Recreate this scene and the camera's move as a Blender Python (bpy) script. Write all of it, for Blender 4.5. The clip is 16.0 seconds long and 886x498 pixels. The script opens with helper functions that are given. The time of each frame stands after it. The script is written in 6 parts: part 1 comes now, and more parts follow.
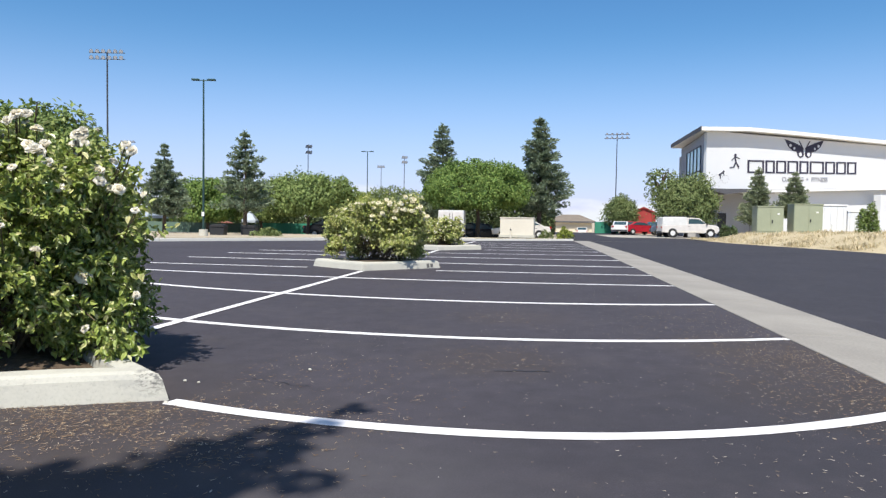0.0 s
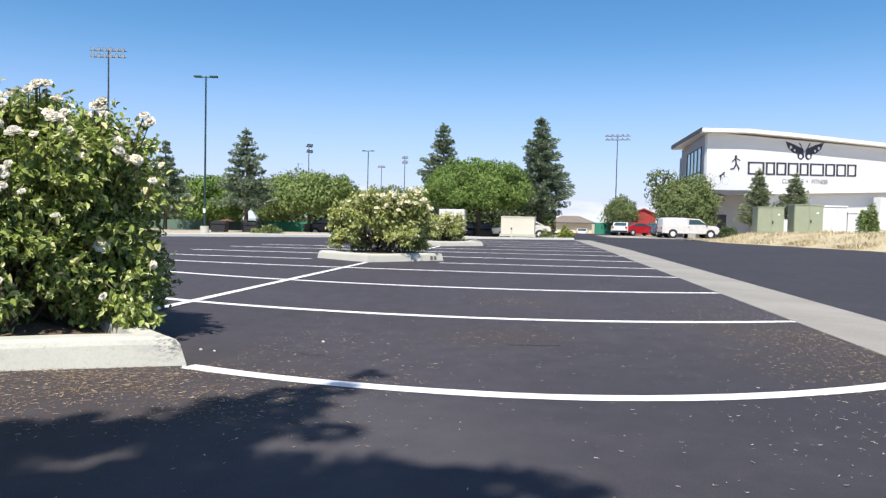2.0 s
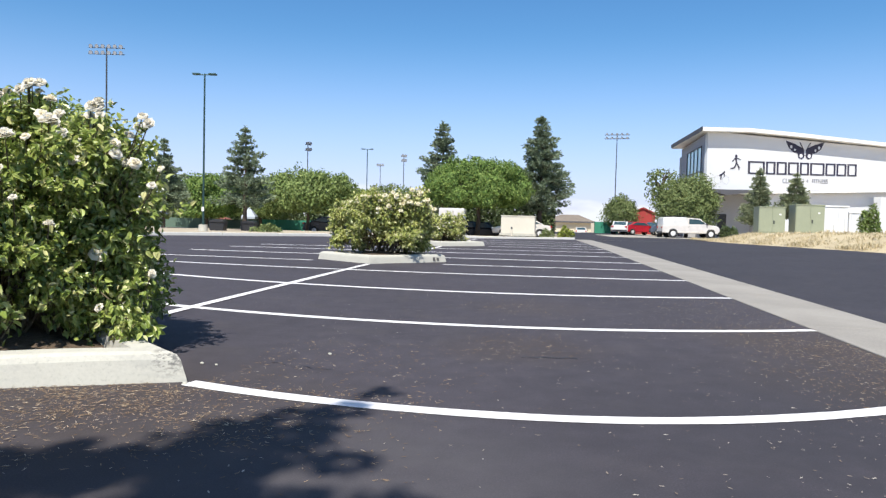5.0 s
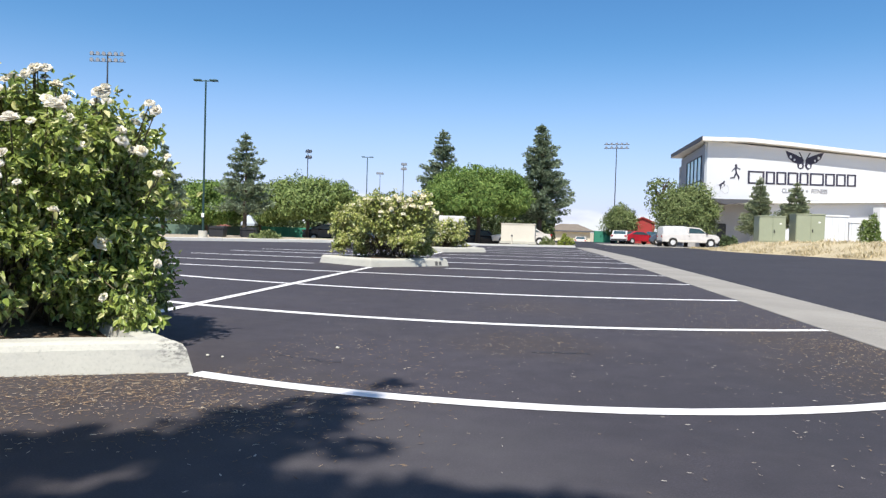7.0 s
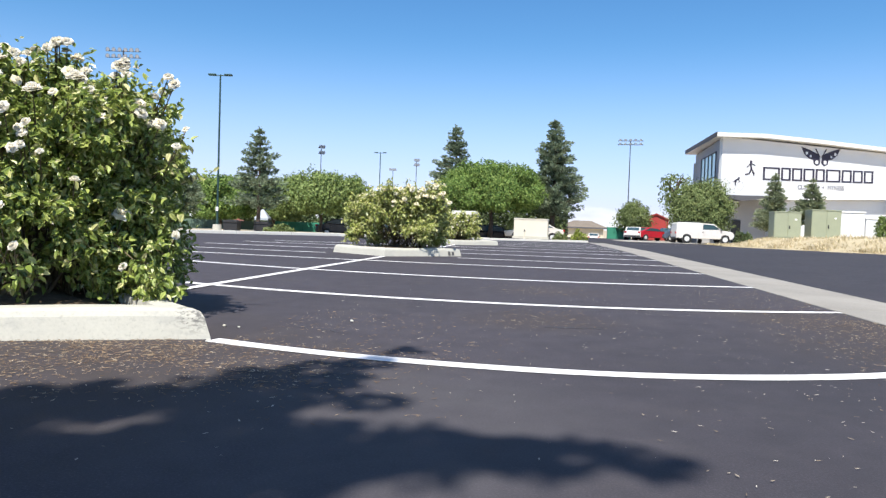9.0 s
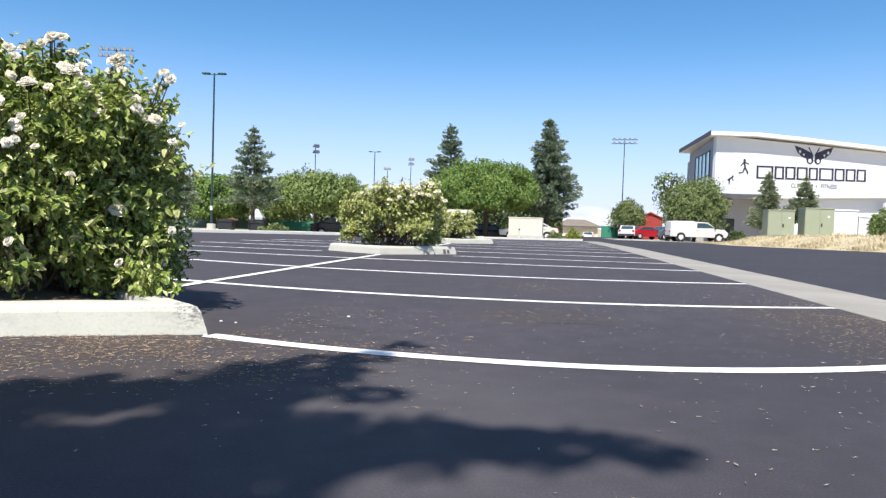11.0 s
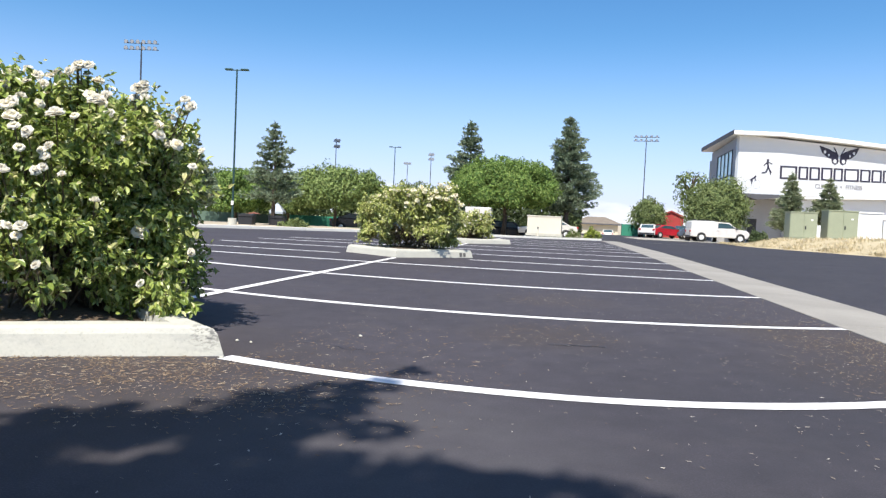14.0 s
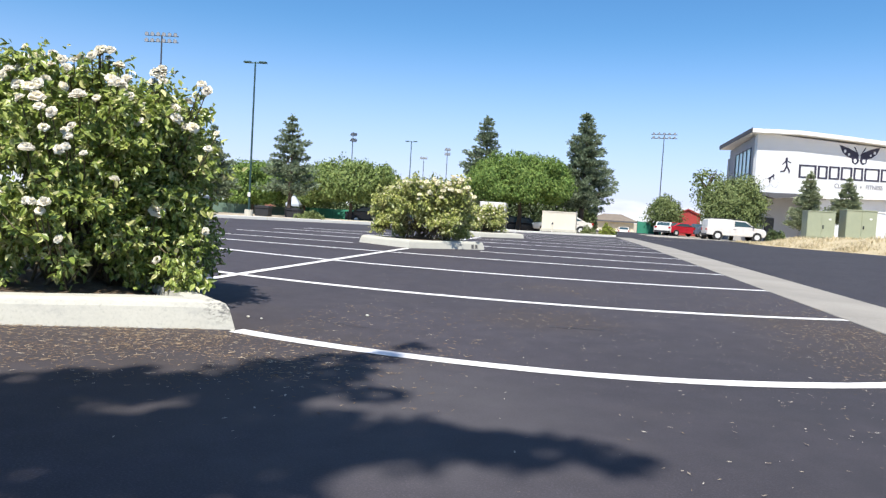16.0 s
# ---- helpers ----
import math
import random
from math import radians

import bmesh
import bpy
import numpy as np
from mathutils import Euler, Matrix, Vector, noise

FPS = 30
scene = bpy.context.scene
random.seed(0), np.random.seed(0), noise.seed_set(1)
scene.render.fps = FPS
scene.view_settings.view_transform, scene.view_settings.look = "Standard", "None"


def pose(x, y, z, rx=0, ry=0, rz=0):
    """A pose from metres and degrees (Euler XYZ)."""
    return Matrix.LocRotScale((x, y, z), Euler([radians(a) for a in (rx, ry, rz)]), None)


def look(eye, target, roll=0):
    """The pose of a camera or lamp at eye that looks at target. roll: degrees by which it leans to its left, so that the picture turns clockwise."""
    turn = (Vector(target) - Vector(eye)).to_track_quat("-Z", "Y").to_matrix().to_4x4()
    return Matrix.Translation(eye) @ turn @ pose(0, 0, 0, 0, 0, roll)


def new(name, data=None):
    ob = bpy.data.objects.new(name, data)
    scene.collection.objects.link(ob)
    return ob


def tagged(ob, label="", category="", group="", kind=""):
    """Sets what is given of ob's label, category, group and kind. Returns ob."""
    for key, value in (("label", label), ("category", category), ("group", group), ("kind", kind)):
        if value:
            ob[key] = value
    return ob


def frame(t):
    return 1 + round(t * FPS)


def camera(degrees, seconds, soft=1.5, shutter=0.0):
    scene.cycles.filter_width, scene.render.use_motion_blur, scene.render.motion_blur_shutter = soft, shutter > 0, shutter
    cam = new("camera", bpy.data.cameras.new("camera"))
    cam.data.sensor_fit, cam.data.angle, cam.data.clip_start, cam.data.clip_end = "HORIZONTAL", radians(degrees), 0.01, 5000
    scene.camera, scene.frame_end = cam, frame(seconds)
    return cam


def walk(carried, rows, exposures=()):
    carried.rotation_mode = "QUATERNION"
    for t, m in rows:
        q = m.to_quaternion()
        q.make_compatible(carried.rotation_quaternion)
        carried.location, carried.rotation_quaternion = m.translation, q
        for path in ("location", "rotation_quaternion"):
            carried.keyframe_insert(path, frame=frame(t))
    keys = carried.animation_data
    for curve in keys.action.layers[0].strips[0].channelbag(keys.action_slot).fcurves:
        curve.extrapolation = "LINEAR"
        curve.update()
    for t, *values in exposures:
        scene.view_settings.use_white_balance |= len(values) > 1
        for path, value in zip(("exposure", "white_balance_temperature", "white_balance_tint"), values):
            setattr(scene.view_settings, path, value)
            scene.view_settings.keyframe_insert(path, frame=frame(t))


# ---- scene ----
cam = camera(64.0, 16.0, 1.35)
PATH = [
    (0, (1.016, 0.445, 1.049), (0.7676, 2.4276, 0.9642), 0.91),
    (0.5, (1.036, 0.390, 1.026), (0.7946, 2.3736, 0.9454), 1.03),
    (1, (1.012, 0.385, 0.938), (0.7660, 2.3680, 0.8587), 1.15),
    (1.5, (0.987, 0.373, 0.885), (0.7425, 2.3567, 0.8038), 1.23),
    (2, (0.935, 0.376, 0.862), (0.6886, 2.3589, 0.7814), 1.28),
    (2.5, (0.894, 0.387, 0.874), (0.6395, 2.3689, 0.7859), 1.30),
    (3, (0.895, 0.401, 0.903), (0.6322, 2.3814, 0.8099), 1.34),
    (3.5, (0.873, 0.453, 0.924), (0.6128, 2.4334, 0.8320), 1.36),
    (4, (0.838, 0.507, 0.943), (0.5925, 2.4896, 0.8542), 1.23),
    (6.5, (0.777, 0.641, 0.833), (0.5360, 2.6248, 0.7646), 1.65),
    (7, (0.733, 0.649, 0.802), (0.4940, 2.6334, 0.7425), 1.73),
    (7.5, (0.696, 0.580, 0.749), (0.4558, 2.5643, 0.6854), 1.75),
    (8, (0.679, 0.537, 0.716), (0.4275, 2.5199, 0.6427), 1.69),
    (8.5, (0.710, 0.568, 0.695), (0.4481, 2.5495, 0.6184), 1.73),
    (9, (0.737, 0.604, 0.658), (0.4634, 2.5839, 0.5890), 1.94),
    (11.5, (0.723, 0.599, 0.633), (0.4663, 2.5810, 0.5622), 1.82),
    (12, (0.767, 0.628, 0.643), (0.5052, 2.6097, 0.5764), 1.97),
    (12.5, (0.778, 0.602, 0.706), (0.5061, 2.5820, 0.6364), 2.15),
    (13, (0.775, 0.547, 0.769), (0.4893, 2.5256, 0.6939), 2.25),
    (13.5, (0.777, 0.533, 0.778), (0.4735, 2.5087, 0.7005), 2.37),
    (14, (0.789, 0.504, 0.828), (0.4778, 2.4778, 0.7390), 2.61),
    (14.5, (0.726, 0.551, 0.869), (0.4106, 2.5239, 0.7837), 2.79),
    (15, (0.669, 0.541, 0.831), (0.3386, 2.5112, 0.7357), 2.83),
    (15.5, (0.705, 0.574, 0.793), (0.3615, 2.5419, 0.6938), 2.91),
    (16, (0.886, 0.368, 0.755), (0.5330, 2.3340, 0.6511), 3.38),
]
walk(cam, [(t, look(eye, target, roll)) for t, eye, target, roll in PATH], [(0.0, 0.36), (1.0, 0.37), (2.0, 0.46), (4.0, 0.46), (6.5, 0.46), (7.0, 0.44), (8.0, 0.59), (8.5, 0.61), (9.0, 0.59), (11.5, 0.60), (12.5, 0.56), (14.0, 0.59), (15.0, 0.52), (16.0, 0.58)])

# ---- world, sun ----
SUN_FROM = Vector((-0.04, -0.66, 1.02)).normalized()
sun_elev = math.asin(SUN_FROM.z)
sun_azim = math.atan2(SUN_FROM.x, SUN_FROM.y)
world = bpy.data.worlds.new("world")
scene.world = world
world.use_nodes = True
wn = world.node_tree
sky = wn.nodes.new("ShaderNodeTexSky")
sky.sky_type, sky.sun_disc = "NISHITA", False
sky.sun_elevation, sky.sun_rotation = sun_elev, sun_azim
sky.air_density, sky.dust_density, sky.ozone_density, sky.altitude = 1.0, 0.1, 3.5, 90
wn.nodes["Background"].inputs["Strength"].default_value = 0.106
# a low bank of fair-weather cloud round the horizon
wco = wn.nodes.new("ShaderNodeTexCoord")
wsep = wn.nodes.new("ShaderNodeSeparateXYZ")
wn.links.new(wco.outputs["Generated"], wsep.inputs["Vector"])
wmap = wn.nodes.new("ShaderNodeMapping")
wmap.inputs["Scale"].default_value = (1, 1, 3.2)
wn.links.new(wco.outputs["Generated"], wmap.inputs["Vector"])
wnoise = wn.nodes.new("ShaderNodeTexNoise")
wnoise.inputs["Scale"].default_value, wnoise.inputs["Detail"].default_value = 7.0, 7
wn.links.new(wmap.outputs["Vector"], wnoise.inputs["Vector"])
wfall = wn.nodes.new("ShaderNodeMapRange")
wfall.inputs["From Min"].default_value, wfall.inputs["From Max"].default_value = 0.0, 0.10
wfall.inputs["To Min"].default_value, wfall.inputs["To Max"].default_value = 0.27, -0.45
wn.links.new(wsep.outputs["Z"], wfall.inputs["Value"])
wadd = wn.nodes.new("ShaderNodeMath")
wadd.operation = "ADD"
wn.links.new(wnoise.outputs["Fac"], wadd.inputs[0])
wn.links.new(wfall.outputs["Result"], wadd.inputs[1])
wramp = wn.nodes.new("ShaderNodeValToRGB")
wramp.color_ramp.elements[0].position, wramp.color_ramp.elements[1].position = 0.555, 0.70
wn.links.new(wadd.outputs[0], wramp.inputs["Fac"])
wmix = wn.nodes.new("ShaderNodeMix")
wmix.data_type = "RGBA"
wmix.inputs["B"].default_value = (6.6, 6.9, 7.3, 1)
wn.links.new(wramp.outputs["Color"], wmix.inputs["Factor"])
wsat = wn.nodes.new("ShaderNodeHueSaturation")
wdeep = wn.nodes.new("ShaderNodeMapRange")
wdeep.interpolation_type = "SMOOTHSTEP"
wdeep.inputs["From Min"].default_value, wdeep.inputs["From Max"].default_value = 0.30, 0.85
wdeep.inputs["To Min"].default_value, wdeep.inputs["To Max"].default_value = 1.26, 0.80
wn.links.new(wsep.outputs["Z"], wdeep.inputs["Value"])
wn.links.new(wdeep.outputs["Result"], wsat.inputs["Saturation"])
wn.links.new(sky.outputs["Color"], wsat.inputs["Color"])
# pale summer haze towards the horizon
whaze = wn.nodes.new("ShaderNodeMapRange")
whaze.interpolation_type = "SMOOTHSTEP"
whaze.inputs["From Min"].default_value, whaze.inputs["From Max"].default_value = -0.02, 0.26
whaze.inputs["To Min"].default_value, whaze.inputs["To Max"].default_value = 0.72, 0.0
wn.links.new(wsep.outputs["Z"], whaze.inputs["Value"])
wpale = wn.nodes.new("ShaderNodeMix")
wpale.data_type = "RGBA"
wpale.inputs["B"].default_value = (4.0, 4.36, 8.0, 1)
wn.links.new(whaze.outputs["Result"], wpale.inputs["Factor"])
wn.links.new(wsat.outputs["Color"], wpale.inputs["A"])
wn.links.new(wpale.outputs["Result"], wmix.inputs["A"])
wn.links.new(wmix.outputs["Result"], wn.nodes["Background"].inputs["Color"])

sun_data = bpy.data.lights.new("sun", "SUN")
sun_data.energy, sun_data.angle, sun_data.color = 4.9, radians(0.6), (1.0, 0.955, 0.88)
sun = new("sun", sun_data)
sun.matrix_world = look(SUN_FROM * 60, (0, 0, 0))


# ---- materials ----
def mat_base(name, rough=0.8, metal=0.0):
    m = bpy.data.materials.new(name)
    m.use_nodes = True
    b = m.node_tree.nodes["Principled BSDF"]
    b.inputs["Roughness"].default_value, b.inputs["Metallic"].default_value = rough, metal
    return m, m.node_tree, b


def ramp(nt, fac, stops):
    r = nt.nodes.new("ShaderNodeValToRGB")
    el = r.color_ramp.elements
    while len(el) < len(stops):
        el.new(0.5)
    for e, (p, c) in zip(el, stops):
        e.position, e.color = p, (*c, 1)
    nt.links.new(fac, r.inputs["Fac"])
    return r.outputs["Color"]


def tex(nt, scale, detail=4.0, rough=0.55, stretch=(1, 1, 1)):
    co = nt.nodes.new("ShaderNodeTexCoord")
    mp = nt.nodes.new("ShaderNodeMapping")
    mp.inputs["Scale"].default_value = stretch
    n = nt.nodes.new("ShaderNodeTexNoise")
    n.inputs["Scale"].default_value, n.inputs["Detail"].default_value, n.inputs["Roughness"].default_value = scale, detail, rough
    nt.links.new(co.outputs["Object"], mp.inputs["Vector"])
    nt.links.new(mp.outputs["Vector"], n.inputs["Vector"])
    return n.outputs["Fac"]


def mixc(nt, fac, a, b, mode="MIX"):
    m = nt.nodes.new("ShaderNodeMix")
    m.data_type, m.blend_type = "RGBA", mode
    if isinstance(fac, float):
        m.inputs["Factor"].default_value = fac
    else:
        nt.links.new(fac, m.inputs["Factor"])
    for sock, v in ((m.inputs["A"], a), (m.inputs["B"], b)):
        if isinstance(v, tuple):
            sock.default_value = (*v, 1)
        else:
            nt.links.new(v, sock)
    return m.outputs["Result"]


def bump(nt, b, height, strength=0.3, dist=0.01):
    n = nt.nodes.new("ShaderNodeBump")
    n.inputs["Strength"].default_value, n.inputs["Distance"].default_value = strength, dist
    nt.links.new(height, n.inputs["Height"])
    nt.links.new(n.outputs["Normal"], b.inputs["Normal"])


def surface(name, light, dark, coarse=1.2, fine=40.0, rough=0.8, relief=0.3, depth=0.004, metal=0.0):
    """A plain surface with stains at a large scale and grain at a small one."""
    m, nt, b = mat_base(name, rough, metal)
    mid = tuple((p + q) / 2 for p, q in zip(light, dark))
    big = ramp(nt, tex(nt, coarse, 5, 0.6), [(0.3, dark), (0.7, light)])
    small = ramp(nt, tex(nt, fine, 3, 0.6), [(0.3, dark), (0.55, mid), (0.75, light)])
    nt.links.new(mixc(nt, 0.45, big, small), b.inputs["Base Color"])
    if relief:
        bump(nt, b, tex(nt, fine, 3, 0.6), relief, depth)
    return m


def by_island(name, stops, rough=0.6, passing=0.25, spec=0.4):
    """Leaves and petals: each piece its own shade; some light comes through."""
    m, nt, b = mat_base(name, rough)
    g = nt.nodes.new("ShaderNodeNewGeometry")
    col = ramp(nt, g.outputs["Random Per Island"], stops)
    b.inputs["Specular IOR Level"].default_value = spec
    nt.links.new(col, b.inputs["Base Color"])
    if passing:
        tr = nt.nodes.new("ShaderNodeBsdfTranslucent")
        nt.links.new(col, tr.inputs["Color"])
        mx = nt.nodes.new("ShaderNodeMixShader")
        mx.inputs["Fac"].default_value = passing
        nt.links.new(b.outputs["BSDF"], mx.inputs[1])
        nt.links.new(tr.outputs["BSDF"], mx.inputs[2])
        nt.links.new(mx.outputs["Shader"], nt.nodes["Material Output"].inputs["Surface"])
    return m


# near right: sealer tone darkened further to paint in lens vignetting
BROWN, SEALED_VIGNETTE, WORN_SHADE_LIFT = (0.060, 0.047, 0.039), (0.033, 0.0318, 0.0385), (0.088, 0.083, 0.087)
# the pale patch at (0.1, 2.9) is wear, painted lighter to lift the tree's shade
STAINS_AND_LIGHT = (((3.2, 3.0, 0), 3.7, 0.75, SEALED_VIGNETTE), ((0.1, 2.9, 0), 1.3, 0.5, WORN_SHADE_LIFT), ((2.9, 6.6, 0), 1.0, 0.6, BROWN), ((0.75, 5.7, 0), 0.8, 0.45, BROWN), ((-1.5, 3.4, 0), 2.1, 0.5, BROWN), ((3.2, 5.2, 0), 1.5, 0.5, BROWN), ((0.85, 8.1, 0), 0.9, 0.35, BROWN))


def asphalt_material(name, tone, dusty):
    m, nt, b = mat_base(name, 0.82)
    b.inputs["Specular IOR Level"].default_value = 0.3
    shade = lambda v, q=1.0: tuple(v * k * q for k in tone)
    patch = ramp(nt, tex(nt, 0.35, 5, 0.6), [(0.35, shade(0.047)), (0.65, shade(0.073))])
    grain = ramp(nt, tex(nt, 130, 2, 0.7), [(0.35, shade(0.034)), (0.55, shade(0.060)), (0.76, shade(0.150))])
    dust = ramp(nt, tex(nt, 2.2, 6, 0.65), [(0.52, (0, 0, 0)), (0.8, (1, 1, 1))])
    col = mixc(nt, 0.5, patch, grain)
    # scoured and sealed blotches a hand or two wide
    col = mixc(nt, 1.0, col, ramp(nt, tex(nt, 5.5, 5, 0.62), [(0.34, (0.86, 0.86, 0.86)), (0.66, (1.12, 1.12, 1.12))]), "MULTIPLY")
    f = nt.nodes.new("ShaderNodeMath")
    f.operation = "MULTIPLY"
    nt.links.new(dust, f.inputs[0])
    f.inputs[1].default_value = dusty
    col = mixc(nt, f.outputs[0], col, (0.105, 0.092, 0.082))
    # brown film of trodden petals by the planter and the gutter, and painted-in light corrections
    for centre, reach, amount, tint in STAINS_AND_LIGHT if dusty > 0.25 else ():
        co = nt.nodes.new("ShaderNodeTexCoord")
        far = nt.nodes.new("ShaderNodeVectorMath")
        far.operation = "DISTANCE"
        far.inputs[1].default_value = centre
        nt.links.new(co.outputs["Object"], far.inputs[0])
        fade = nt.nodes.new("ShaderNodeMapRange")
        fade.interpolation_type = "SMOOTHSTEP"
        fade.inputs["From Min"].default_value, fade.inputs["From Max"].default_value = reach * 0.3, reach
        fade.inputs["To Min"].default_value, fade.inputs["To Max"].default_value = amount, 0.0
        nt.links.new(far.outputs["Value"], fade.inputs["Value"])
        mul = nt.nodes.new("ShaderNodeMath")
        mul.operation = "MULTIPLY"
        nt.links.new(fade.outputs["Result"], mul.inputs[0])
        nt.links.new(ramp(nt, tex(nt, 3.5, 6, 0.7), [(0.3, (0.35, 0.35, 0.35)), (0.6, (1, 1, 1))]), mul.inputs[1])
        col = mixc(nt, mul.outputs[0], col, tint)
    nt.links.new(col, b.inputs["Base Color"])
    bump(nt, b, tex(nt, 130, 2, 0.7), 0.22, 0.004)
    return m


def kerb_material():
    """Pale cast concrete with fine pits and a few grey tyre scuffs."""
    m, nt, b = mat_base("kerb_concrete", 0.85)
    big = ramp(nt, tex(nt, 2.2, 5, 0.6), [(0.3, (0.43, 0.415, 0.355)), (0.7, (0.53, 0.515, 0.44))])
    small = ramp(nt, tex(nt, 60, 3, 0.6), [(0.28, (0.30, 0.29, 0.25)), (0.42, (0.47, 0.455, 0.39)), (0.75, (0.55, 0.53, 0.455))])
    scuff = ramp(nt, tex(nt, 1.7, 7, 0.72, (1, 1, 2.5)), [(0.56, (0, 0, 0)), (0.74, (0.5, 0.5, 0.5))])
    nt.links.new(mixc(nt, scuff, mixc(nt, 0.45, big, small), (0.27, 0.265, 0.255)), b.inputs["Base Color"])
    # a black tyre rub across the near planter's corner
    col = b.inputs["Base Color"].links[0].from_socket
    co = nt.nodes.new("ShaderNodeTexCoord")
    far = nt.nodes.new("ShaderNodeVectorMath")
    far.operation = "DISTANCE"
    far.inputs[1].default_value = (1.56, -0.36, 0.13)
    nt.links.new(co.outputs["Object"], far.inputs[0])
    near = nt.nodes.new("ShaderNodeMapRange")
    near.inputs["From Min"].default_value, near.inputs["From Max"].default_value = 0.05, 0.13
    near.inputs["To Min"].default_value, near.inputs["To Max"].default_value = 0.85, 0.0
    nt.links.new(far.outputs["Value"], near.inputs["Value"])
    rub = nt.nodes.new("ShaderNodeMath")
    rub.operation = "MULTIPLY"
    nt.links.new(near.outputs["Result"], rub.inputs[0])
    nt.links.new(ramp(nt, tex(nt, 26, 4, 0.7, (1, 1, 2.2)), [(0.46, (0, 0, 0)), (0.58, (1, 1, 1))]), rub.inputs[1])
    nt.links.new(mixc(nt, rub.outputs[0], col, (0.10, 0.098, 0.095)), b.inputs["Base Color"])
    bump(nt, b, tex(nt, 60, 3, 0.6), 0.3, 0.004)
    return m


def paint_material():
    m, nt, b = mat_base("white_paint", 0.6)
    worn = ramp(nt, tex(nt, 22, 6, 0.7), [(0.25, (0.16, 0.155, 0.15)), (0.32, (0.78, 0.75, 0.74)), (0.75, (0.84, 0.83, 0.82))])
    nt.links.new(worn, b.inputs["Base Color"])
    bump(nt, b, tex(nt, 90, 2), 0.25, 0.002)
    return m


def plain(name, color, rough=0.5, metal=0.0, spec=0.5):
    m, nt, b = mat_base(name, rough, metal)
    lo = tuple(c * 0.86 for c in color)
    nt.links.new(ramp(nt, tex(nt, 3.0, 4), [(0.3, lo), (0.7, color)]), b.inputs["Base Color"])
    b.inputs["Specular IOR Level"].default_value = spec
    return m


